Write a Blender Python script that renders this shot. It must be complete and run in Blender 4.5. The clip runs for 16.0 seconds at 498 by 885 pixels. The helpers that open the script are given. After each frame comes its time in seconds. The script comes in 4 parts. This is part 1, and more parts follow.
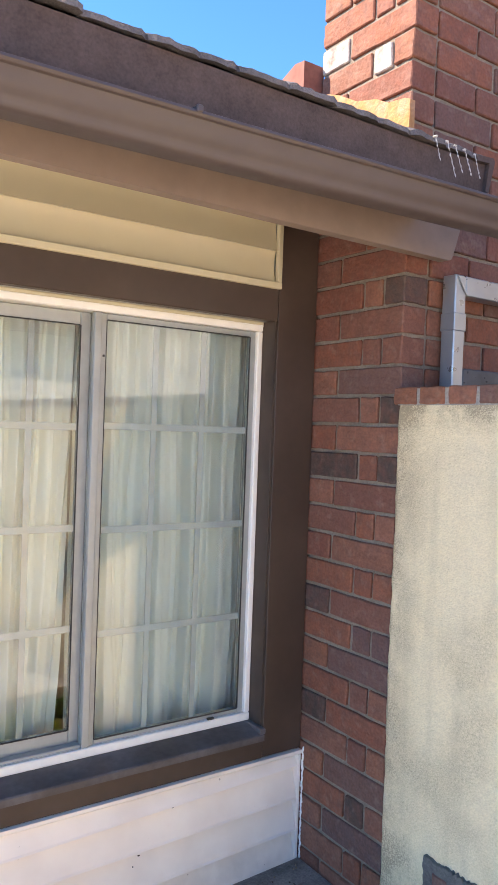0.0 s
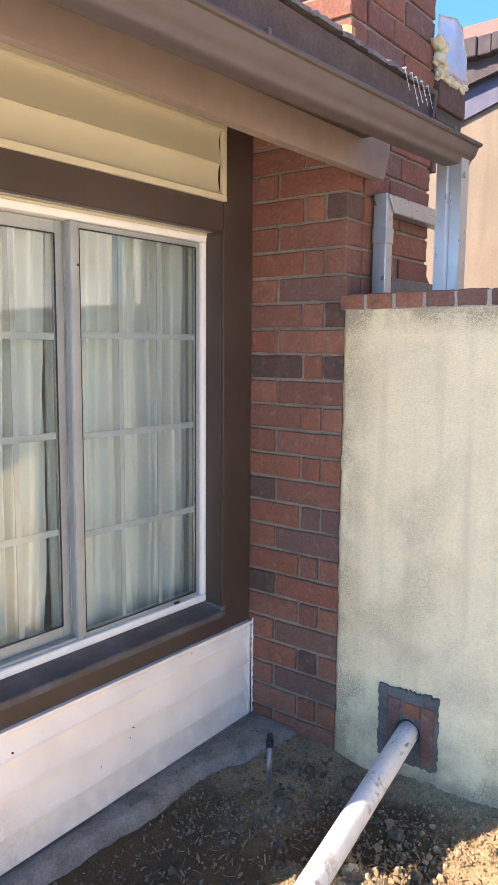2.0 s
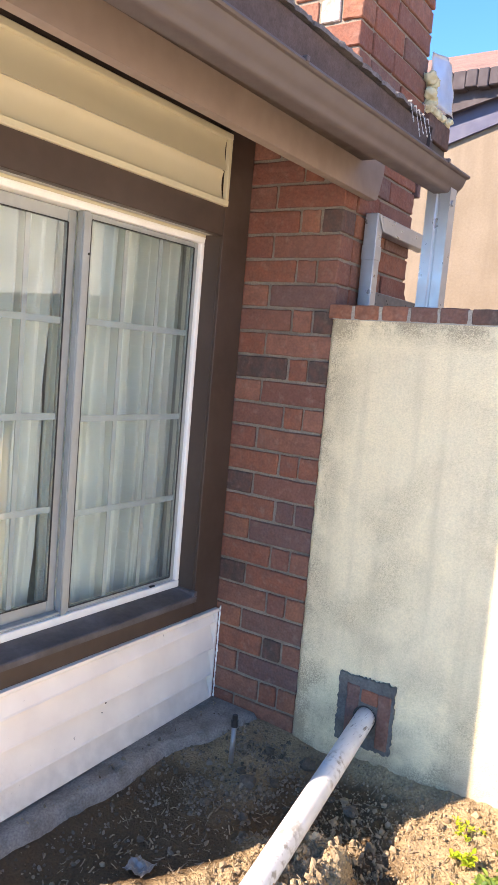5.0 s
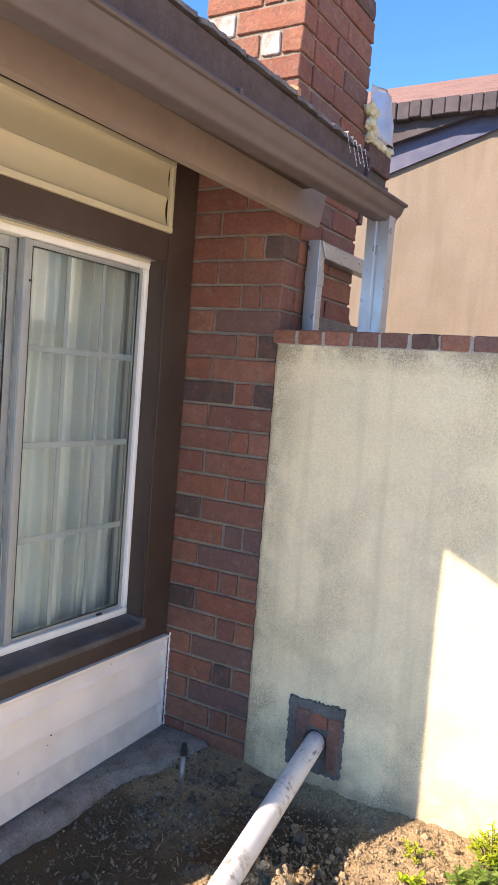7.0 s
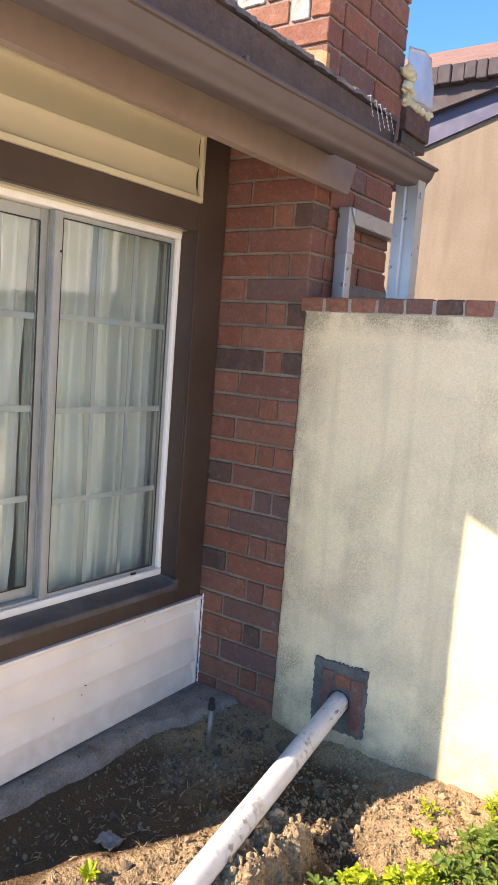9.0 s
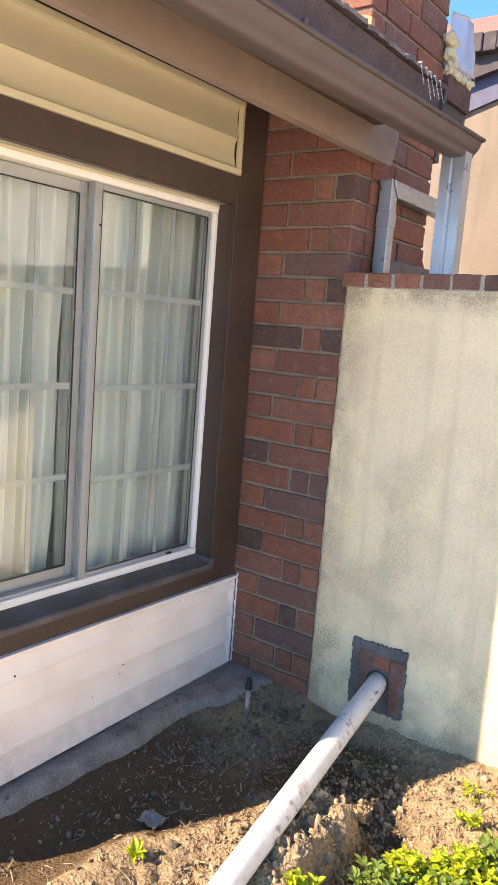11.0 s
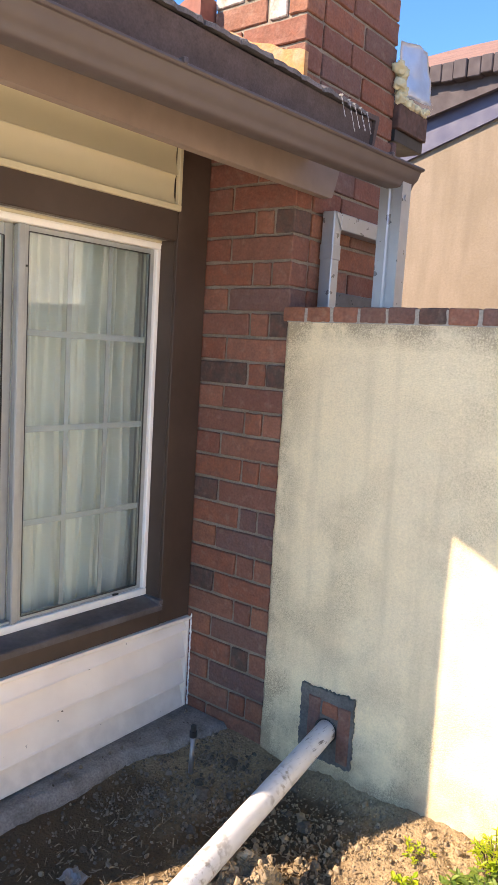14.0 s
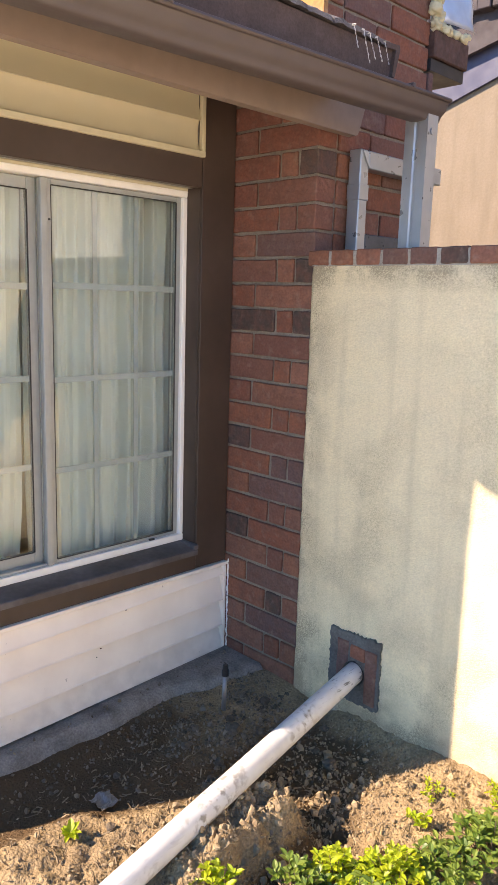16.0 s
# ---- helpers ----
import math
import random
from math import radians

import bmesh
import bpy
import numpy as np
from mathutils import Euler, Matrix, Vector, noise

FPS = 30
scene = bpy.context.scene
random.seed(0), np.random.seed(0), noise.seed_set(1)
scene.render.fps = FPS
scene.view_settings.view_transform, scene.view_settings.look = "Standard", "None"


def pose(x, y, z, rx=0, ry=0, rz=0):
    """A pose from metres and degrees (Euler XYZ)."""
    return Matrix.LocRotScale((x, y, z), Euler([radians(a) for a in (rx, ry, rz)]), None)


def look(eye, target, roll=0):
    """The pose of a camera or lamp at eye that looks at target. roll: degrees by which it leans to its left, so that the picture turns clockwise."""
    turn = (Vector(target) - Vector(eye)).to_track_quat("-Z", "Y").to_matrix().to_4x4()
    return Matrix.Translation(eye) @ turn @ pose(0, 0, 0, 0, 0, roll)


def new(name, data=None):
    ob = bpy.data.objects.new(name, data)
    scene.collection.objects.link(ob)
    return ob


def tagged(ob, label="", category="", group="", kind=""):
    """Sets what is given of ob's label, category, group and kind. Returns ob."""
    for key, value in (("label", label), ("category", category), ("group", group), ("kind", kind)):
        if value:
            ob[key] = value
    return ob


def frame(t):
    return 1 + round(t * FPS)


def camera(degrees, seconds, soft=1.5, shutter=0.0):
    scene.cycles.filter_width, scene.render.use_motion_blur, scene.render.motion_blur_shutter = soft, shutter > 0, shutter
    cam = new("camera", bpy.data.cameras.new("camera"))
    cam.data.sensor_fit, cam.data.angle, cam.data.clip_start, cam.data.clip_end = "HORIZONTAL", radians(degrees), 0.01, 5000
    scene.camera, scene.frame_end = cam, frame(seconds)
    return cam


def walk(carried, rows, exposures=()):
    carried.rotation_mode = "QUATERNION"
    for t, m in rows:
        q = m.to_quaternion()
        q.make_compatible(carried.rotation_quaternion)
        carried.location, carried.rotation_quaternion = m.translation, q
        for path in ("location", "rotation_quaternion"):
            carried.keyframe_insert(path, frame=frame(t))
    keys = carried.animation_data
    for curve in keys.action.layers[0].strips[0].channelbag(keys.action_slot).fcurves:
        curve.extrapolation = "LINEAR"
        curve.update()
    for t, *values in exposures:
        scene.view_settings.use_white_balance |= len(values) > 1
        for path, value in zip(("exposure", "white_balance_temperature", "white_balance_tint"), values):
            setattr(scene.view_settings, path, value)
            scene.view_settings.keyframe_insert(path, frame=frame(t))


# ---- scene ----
cam = camera(36.9, 16.0)
METRES, EYE, TILT, LEAN, TURN = 1.68, 1.42, 0.0, 0.0, -34.7
ROWS = [
    (0.0, 0.0, 0.0, 0.0, 0.04, -1.09, -2.1),
    (0.5, -0.0844, -0.0269, 0.0092, -7.31, -3.65, -0.47),
    (1.0, -0.1742, -0.0438, 0.0101, -14.44, -4.95, 0.24),
    (1.5, -0.2534, -0.064, -0.0048, -16.36, -6.53, 0.3),
    (2.0, -0.3379, -0.0687, -0.0261, -17.02, -7.14, -0.48),
    (2.5, -0.4382, -0.0995, -0.0399, -16.0, -7.25, -2.93),
    (3.0, -0.455, -0.1062, -0.0408, -14.52, -7.25, -4.46),
    (3.5, -0.4542, -0.1085, -0.0431, -14.24, -7.35, -4.96),
    (4.0, -0.454, -0.1113, -0.0446, -15.56, -7.24, -4.99),
    (4.5, -0.4512, -0.1154, -0.0434, -18.4, -6.86, -5.0),
    (5.0, -0.4463, -0.1111, -0.0434, -21.27, -6.48, -4.95),
    (7.5, -0.4049, -0.1393, -0.035, -24.37, -4.33, -4.4),
    (8.0, -0.3795, -0.1645, -0.0382, -23.05, -4.74, -4.23),
    (8.5, -0.372, -0.1898, -0.0404, -21.22, -5.69, -4.16),
    (9.0, -0.3614, -0.182, -0.0427, -19.26, -6.92, -4.31),
    (9.5, -0.379, -0.166, -0.0481, -17.6, -8.03, -4.7),
    (12.0, -0.4089, -0.1409, -0.0477, -18.96, -8.79, -4.27),
    (12.5, -0.3941, -0.1426, -0.0358, -19.03, -7.53, -3.82),
    (13.0, -0.3391, -0.1382, -0.0268, -18.37, -6.65, -3.6),
    (13.5, -0.3024, -0.1473, -0.0272, -17.35, -6.42, -3.54),
    (14.0, -0.2302, -0.1579, -0.0142, -16.14, -6.97, -3.43),
    (14.5, -0.1918, -0.1831, -0.0129, -15.13, -7.75, -3.09),
    (15.0, -0.1432, -0.1888, -0.0043, -14.01, -8.58, -2.55),
    (15.5, -0.1267, -0.1919, -0.0096, -12.19, -9.62, -2.12),
    (16.0, -0.1284, -0.1922, -0.0178, -10.04, -10.9, -1.77),
]
walk(cam, [(t, pose(0, 0, EYE, TILT, LEAN, TURN) @ pose(METRES * x, METRES * y, METRES * z, 90 + pitch, roll, yaw)) for t, x, y, z, yaw, pitch, roll in ROWS],
     exposures=[(t, 2.80 + d, warmth + 480, 19) for t, d, warmth in ((0.0, 0.14, 6850), (0.5, 0.24, 6850), (1.0, 0.14, 6900), (2.0, 0.2, 6950), (3.5, 0.48, 6850), (5.0, 0.28, 6900),
                                                               (7.5, -0.15, 6900), (9.0, -0.05, 7200), (12.0, 0.17, 7400), (14.0, -0.05, 7400), (16.0, -0.07, 7500))])

# ---- world, sun, exposure ----
SUN_EL = 34.4
SUN_FROM = Vector((-0.816 * math.cos(radians(SUN_EL)), 0.578 * math.cos(radians(SUN_EL)), math.sin(radians(SUN_EL))))
world = bpy.data.worlds.new("sky")
scene.world = world
world.use_nodes = True
wt = world.node_tree
sky = wt.nodes.new("ShaderNodeTexSky")
sky.sky_type = "NISHITA"
sky.sun_disc = False
sky.sun_elevation = radians(SUN_EL)
sky.sun_rotation = math.atan2(SUN_FROM.x, SUN_FROM.y)
sky.altitude = 1500.0
sky.air_density = 0.7
sky.dust_density = 0.0
sky.ozone_density = 3.0
deep = wt.nodes.new("ShaderNodeHueSaturation")
deep.inputs["Saturation"].default_value = 1.22
deep.inputs["Hue"].default_value = 0.499
wt.links.new(sky.outputs[0], deep.inputs["Color"])
wt.links.new(deep.outputs[0], wt.nodes["Background"].inputs[0])
wt.nodes["Background"].inputs[1].default_value = 0.084
sun = new("sun", bpy.data.lights.new("sun", "SUN"))
sun.data.energy = 1.8
sun.data.angle = radians(0.55)
sun.data.color = (1.0, 0.90, 0.76)
sun.matrix_world = look(SUN_FROM * 20, (0, 0, 0))


# ---- materials ----
def material(name, colour, rough=0.7, metal=0.0, grain=60.0, vary=0.12, stain=3.0, stain_amount=0.12, bump=0.15, bump_scale=90.0,
             bump_size=0.002, spec=0.5, stain_colour=None, random_amount=0.0):
    """Paint, mineral or metal surface: base colour varied at two scales, with fine relief."""
    m = bpy.data.materials.new(name)
    m.use_nodes = True
    n, l = m.node_tree.nodes, m.node_tree.links
    p = n["Principled BSDF"]
    p.inputs["Roughness"].default_value = rough
    p.inputs["Metallic"].default_value = metal
    p.inputs["Specular IOR Level"].default_value = spec
    geo = n.new("ShaderNodeNewGeometry")
    pos = geo.outputs["Position"]

    def tex(scale, detail=5.0):
        t = n.new("ShaderNodeTexNoise")
        t.inputs["Scale"].default_value, t.inputs["Detail"].default_value = scale, detail
        l.new(pos, t.inputs["Vector"])
        return t.outputs["Fac"]

    def span(src, a, b, lo, hi):
        r = n.new("ShaderNodeMapRange")
        r.inputs[1].default_value, r.inputs[2].default_value, r.inputs[3].default_value, r.inputs[4].default_value = a, b, lo, hi
        l.new(src, r.inputs[0])
        return r.outputs[0]

    def mix(kind, fac, a, b):
        x = n.new("ShaderNodeMix")
        x.data_type, x.blend_type = "RGBA", kind
        for sock, v in ((x.inputs[0], fac), (x.inputs[6], a), (x.inputs[7], b)):
            if hasattr(v, "links"):
                l.new(v, sock)
            elif isinstance(v, (int, float)):
                sock.default_value = v
            else:
                sock.default_value = (*v, 1)
        return x.outputs[2]

    dark = stain_colour or tuple(c * 0.5 for c in colour)
    col = mix("MIX", span(tex(stain), 0.42, 0.72, 0, stain_amount * 2.5), colour, dark)
    value = n.new("ShaderNodeHueSaturation")
    l.new(span(tex(grain), 0.25, 0.75, 1 - vary, 1 + vary), value.inputs["Value"])
    l.new(col, value.inputs["Color"])
    col = value.outputs[0]
    if random_amount:
        info = n.new("ShaderNodeObjectInfo")
        v2 = n.new("ShaderNodeHueSaturation")
        l.new(span(info.outputs["Random"], 0, 1, 1 - random_amount, 1 + random_amount), v2.inputs["Value"])
        l.new(col, v2.inputs["Color"])
        col = v2.outputs[0]
    l.new(col, p.inputs["Base Color"])
    l.new(span(tex(stain * 4), 0.3, 0.7, max(0.03, rough - 0.1), min(1, rough + 0.1)), p.inputs["Roughness"])
    if bump:
        b = n.new("ShaderNodeBump")
        b.inputs["Strength"].default_value, b.inputs["Distance"].default_value = bump, bump_size
        l.new(tex(bump_scale, 6.0), b.inputs["Height"])
        l.new(b.outputs[0], p.inputs["Normal"])
    return m, n, l, p, tex, span, mix, col, pos


def simple(*a, **k):
    return material(*a, **k)[0]


def brick_material(name, stops, speck=0.35):
    m, n, l, p, tex, span, mix, col, pos = material(name, (0.3, 0.1, 0.06), 0.82, grain=140, vary=0.14, bump=0.8, bump_scale=70, bump_size=0.005)
    info = n.new("ShaderNodeObjectInfo")
    ramp = n.new("ShaderNodeValToRGB")
    ramp.color_ramp.interpolation = "CONSTANT"
    els = ramp.color_ramp.elements
    while len(els) < len(stops):
        els.new(0.5)
    for i, (e, c) in enumerate(zip(els, stops)):
        e.position, e.color = i / len(stops), (*c, 1)
    l.new(info.outputs["Random"], ramp.inputs[0])
    c1 = mix("MIX", span(tex(28), 0.38, 0.72, 0, 0.7), ramp.outputs[0], (0.16, 0.070, 0.047))
    c2 = mix("MIX", span(tex(240, 3), 0.62, 0.72, 0, speck), c1, (0.05, 0.03, 0.03))
    c3 = mix("MIX", span(tex(34, 9), 0.56, 0.76, 0, 0.26), c2, (0.34, 0.25, 0.185))
    value = n.new("ShaderNodeHueSaturation")
    l.new(span(tex(120), 0.25, 0.75, 0.78, 1.22), value.inputs["Value"])
    l.new(c3, value.inputs["Color"])
    l.new(value.outputs[0], p.inputs["Base Color"])
    return m


BRICK = brick_material("red_brick", [(0.232, 0.080, 0.044), (0.262, 0.103, 0.056), (0.205, 0.072, 0.044), (0.262, 0.108, 0.066), (0.200, 0.082, 0.054), (0.232, 0.096, 0.058), (0.178, 0.070, 0.047), (0.251, 0.089, 0.048)])
BRICK_DARK = brick_material("dark_brick", [(0.070, 0.046, 0.036), (0.085, 0.055, 0.044), (0.078, 0.052, 0.043)])
BRICK_PURPLE = brick_material("purple_brick", [(0.145, 0.078, 0.064), (0.155, 0.082, 0.062), (0.13, 0.072, 0.062)])
BRICK_PALE = brick_material("pale_brick", [(0.46, 0.42, 0.37), (0.40, 0.35, 0.31)], 0.1)
MORTAR = simple("mortar", (0.25, 0.208, 0.16), 0.95, grain=160, vary=0.2, stain=9, stain_amount=0.25, bump=0.7, bump_scale=200, bump_size=0.004)
COPING_MORTAR = simple("pale_mortar", (0.34, 0.31, 0.26), 0.95, grain=160, vary=0.2, stain=9, stain_amount=0.25, bump=0.7, bump_scale=200, bump_size=0.004)
MORTAR_DARK = simple("grey_patch_mortar", (0.125, 0.125, 0.115), 0.95, grain=120, vary=0.25, stain=14, stain_amount=0.3, bump=0.8, bump_scale=150, bump_size=0.005)
BROWN = simple("brown_paint", (0.056, 0.036, 0.0255), 0.5, grain=30, vary=0.08, stain=4, stain_amount=0.12, stain_colour=(0.12, 0.085, 0.065), bump=0.12, bump_scale=120, bump_size=0.001)
BROWN_SILL = simple("weathered_sill_paint", (0.076, 0.067, 0.065), 0.55, grain=50, vary=0.2, stain=7, stain_amount=0.35, stain_colour=(0.13, 0.12, 0.125), bump=0.3, bump_scale=100, bump_size=0.002)
GUTTER = simple("brown_gutter_enamel", (0.078, 0.060, 0.056), 0.55, grain=20, vary=0.06, stain=3, stain_amount=0.15, stain_colour=(0.10, 0.078, 0.074), bump=0)
FASCIA = simple("tan_fascia_paint", (0.25, 0.187, 0.148), 0.6, grain=25, vary=0.06, stain=4, stain_amount=0.15, bump=0.15, bump_scale=70, bump_size=0.001)
ROOF_EDGE = simple("dark_roof_edge", (0.082, 0.056, 0.049), 0.85, grain=180, vary=0.25, stain=10, stain_amount=0.2, bump=0.5, bump_scale=260, bump_size=0.002)
SHINGLE = simple("weathered_shingle", (0.17, 0.15, 0.145), 0.95, grain=300, vary=0.3, stain=16, stain_amount=0.35, bump=0.8, bump_scale=300, bump_size=0.003)
WHITE = simple("white_window_frame", (0.88, 0.86, 0.79), 0.4, grain=20, vary=0.03, stain=9, stain_amount=0.06, bump=0.05)
CREAM = simple("cream_vent_enamel", (0.60, 0.535, 0.355), 0.42, grain=12, vary=0.03, stain=3, stain_amount=0.05, stain_colour=(0.48, 0.41, 0.26), bump=0.06, bump_scale=30, bump_size=0.001)
ALU = simple("grey_aluminium", (0.36, 0.38, 0.36), 0.42, metal=0.2, grain=40, vary=0.05, stain=8, stain_amount=0.1, bump=0.05)
GRILLE = simple("pale_grille_bar", (0.52, 0.55, 0.53), 0.5, grain=40, vary=0.05, bump=0)
RUBBER = simple("black_gasket", (0.02, 0.02, 0.02), 0.6, bump=0)
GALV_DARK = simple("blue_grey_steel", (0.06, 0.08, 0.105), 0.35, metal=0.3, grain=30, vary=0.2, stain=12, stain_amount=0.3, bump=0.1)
GALV = simple("galvanised_steel", (0.37, 0.41, 0.45), 0.34, metal=0.7, grain=18, vary=0.06, stain=6, stain_amount=0.10, stain_colour=(0.24, 0.28, 0.32), bump=0)
CONCRETE = simple("footing_concrete", (0.27, 0.24, 0.205), 0.95, grain=150, vary=0.3, stain=11, stain_amount=0.36, stain_colour=(0.12, 0.10, 0.08), bump=0.8, bump_scale=90, bump_size=0.006)
ROCK = simple("rock", (0.13, 0.10, 0.07), 0.95, grain=120, vary=0.2, stain=20, stain_amount=0.3, bump=0.8, bump_scale=120, bump_size=0.004, random_amount=0.3)
PALE_PLASTIC = simple("crumpled_plastic", (0.22, 0.205, 0.19), 0.35, grain=60, vary=0.15, bump=0.4, bump_scale=60, bump_size=0.004)
FOAM = simple("expanding_foam", (0.66, 0.58, 0.36), 0.8, grain=60, vary=0.1, stain=25, stain_amount=0.15, bump=0.5, bump_scale=90, bump_size=0.005)
FOIL = simple("metal_flashing", (0.80, 0.84, 0.90), 0.42, metal=0.7, grain=20, vary=0.05, stain=9, stain_amount=0.08, bump=0.25, bump_scale=14, bump_size=0.01)
RUST = simple("rusty_box", (0.095, 0.045, 0.031), 0.7, grain=50, vary=0.3, stain=14, stain_amount=0.4, bump=0.3)
ORANGE = simple("orange_roof_cement", (0.46, 0.215, 0.075), 0.9, grain=70, vary=0.15, stain=16, stain_amount=0.25, stain_colour=(0.42, 0.30, 0.24), bump=0.8, bump_scale=70, bump_size=0.008)
TERRACOTTA = simple("terracotta_flashing", (0.24, 0.085, 0.06), 0.7, grain=60, vary=0.15)
GREASE = simple("dried_sealant", (0.52, 0.50, 0.47), 0.4, bump=0)
# white frieze board: blue eave shade is put into this colour
FRIEZE_SHADE = simple("lilac_frieze_paint", (0.068, 0.072, 0.122), 0.7, grain=10, vary=0.04, stain_amount=0.03, bump=0.1)
NEIGHBOUR_TILE = simple("neighbour_roof_tile", (0.27, 0.15, 0.11), 0.9, grain=25, vary=0.2, stain=5, stain_amount=0.3, bump=0.5, bump_scale=40, bump_size=0.01)
NEIGHBOUR_EDGE = simple("neighbour_dark_fascia", (0.058, 0.046, 0.050), 0.8, grain=20, vary=0.15, bump=0.2)
STAKE_STEEL = simple("stake_steel", (0.26, 0.26, 0.26), 0.4, metal=0.6, bump=0.05)
BLACK = simple("black_plastic", (0.02, 0.02, 0.02), 0.45, bump=0)
INTERIOR = simple("interior_plaster", (0.5, 0.5, 0.46), 0.9, bump=0.1)


def soil_material():
    m, n, l, p, tex, span, mix, col, pos = material("shade_toned_soil", (0.37, 0.27, 0.155), 1.0, grain=130, vary=0.3, stain=5, stain_amount=0.35,
                                                    stain_colour=(0.20, 0.145, 0.095), bump=1.0, bump_scale=110, bump_size=0.012, spec=0.15)
    c = mix("MIX", span(tex(38), 0.55, 0.72, 0, 0.6), col, (0.20, 0.145, 0.09))
    c = mix("MIX", span(tex(420, 2), 0.64, 0.72, 0, 0.4), c, (0.34, 0.27, 0.19))
    # low ground drawn darker: the house's shade put into the colour, broken by noise
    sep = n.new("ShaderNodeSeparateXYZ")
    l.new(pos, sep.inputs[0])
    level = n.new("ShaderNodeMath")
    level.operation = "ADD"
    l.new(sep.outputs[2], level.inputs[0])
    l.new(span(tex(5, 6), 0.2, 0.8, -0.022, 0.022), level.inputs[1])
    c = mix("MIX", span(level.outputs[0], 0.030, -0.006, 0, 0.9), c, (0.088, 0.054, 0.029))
    l.new(c, p.inputs["Base Color"])
    return m


def stucco_material():
    """Cream painted render with grey mildew towards the chimney edge and under the coping."""
    m, n, l, p, tex, span, mix, col, pos = material("cream_stucco", (0.84, 0.70, 0.435), 0.95, grain=170, vary=0.10, stain=2.2, stain_amount=0.10,
                                                    stain_colour=(0.55, 0.49, 0.37), bump=0.75, bump_scale=230, bump_size=0.004)
    sep = n.new("ShaderNodeSeparateXYZ")
    l.new(pos, sep.inputs[0])

    def maths(op, a, b):
        x = n.new("ShaderNodeMath")
        x.operation = op
        for s, v in zip(x.inputs, (a, b)):
            if isinstance(v, (int, float)):
                s.default_value = v
            else:
                l.new(v, s)
        return x.outputs[0]

    edge = span(sep.outputs[1], 1.33, 1.46, 0, 1.25)
    top = span(sep.outputs[2], 1.42, 1.505, 0, 1)
    foot = span(sep.outputs[2], 0.32, 0.04, 0, 1.5)
    low = span(sep.outputs[2], 1.35, 0.8, 0.15, 1)
    drift = span(tex(4.6, 9), 0.50, 0.64, 0, 1)
    rim = span(tex(11, 6), 0.38, 0.60, 0.1, 1)
    mould = maths("ADD", maths("ADD", maths("MULTIPLY", edge, rim), maths("MULTIPLY", maths("MULTIPLY", top, rim), 2.2)), maths("ADD", maths("MULTIPLY", foot, rim), maths("MULTIPLY", maths("MULTIPLY", low, drift), 0.55)))
    speck = span(tex(210, 9), 0.36, 0.66, 0.3, 1)
    fine = span(tex(480, 3), 0.36, 0.62, 0.3, 1)
    cloud = maths("MULTIPLY", span(sep.outputs[1], 1.10, 0.72, 0, 1), maths("MULTIPLY", span(sep.outputs[2], 0.75, 1.25, 0, 1), span(tex(3.3, 8), 0.40, 0.62, 0.1, 0.65)))
    mould = maths("ADD", mould, cloud)
    amount = maths("MULTIPLY", maths("MULTIPLY", mould, speck), fine)
    amount = maths("MINIMUM", amount, 0.75)
    c = mix("MIX", amount, col, (0.235, 0.18, 0.11))
    c = mix("MIX", maths("MULTIPLY", span(sep.outputs[2], 0.24, 0.04, 0, 0.8), span(tex(9, 9), 0.35, 0.62, 0, 1)), c, (0.36, 0.275, 0.18))
    streak = n.new("ShaderNodeTexNoise")
    mp = n.new("ShaderNodeMapping")
    mp.inputs["Scale"].default_value = (14, 14, 0.9)
    l.new(pos, mp.inputs[0])
    l.new(mp.outputs[0], streak.inputs["Vector"])
    streak.inputs["Scale"].default_value = 1.0
    c = mix("MIX", span(streak.outputs["Fac"], 0.52, 0.75, 0, 0.32), c, (0.42, 0.345, 0.22))
    c = mix("MIX", maths("MULTIPLY", span(tex(3.1, 9), 0.50, 0.70, 0, 0.5), span(tex(330, 7), 0.38, 0.66, 0.2, 1)), c, (0.30, 0.245, 0.17))
    l.new(c, p.inputs["Base Color"])
    return m


def peach_material():
    """Peach house render with long faint rain streaks."""
    m, n, l, p, tex, span, mix, col, pos = material("peach_stucco", (0.225, 0.176, 0.128), 0.95, grain=60, vary=0.08, stain=1.3, stain_amount=0.2,
                                                    stain_colour=(0.15, 0.118, 0.078), bump=0.25, bump_scale=60, bump_size=0.005)
    streak = n.new("ShaderNodeTexNoise")
    mp = n.new("ShaderNodeMapping")
    mp.inputs["Scale"].default_value = (11, 11, 1.6)
    l.new(pos, mp.inputs[0])
    l.new(mp.outputs[0], streak.inputs["Vector"])
    streak.inputs["Scale"].default_value, streak.inputs["Detail"].default_value = 1.0, 8.0
    c = mix("MIX", span(streak.outputs["Fac"], 0.46, 0.70, 0, 0.5), col, (0.15, 0.117, 0.08))
    l.new(c, p.inputs["Base Color"])
    return m


def glass_material():
    m = bpy.data.materials.new("window_glass")
    m.use_nodes = True
    p = m.node_tree.nodes["Principled BSDF"]
    p.inputs["Base Color"].default_value = (0.955, 1.0, 0.97, 1)
    p.inputs["Transmission Weight"].default_value = 1.0
    p.inputs["Roughness"].default_value = 0.0
    p.inputs["IOR"].default_value = 1.52
    return m


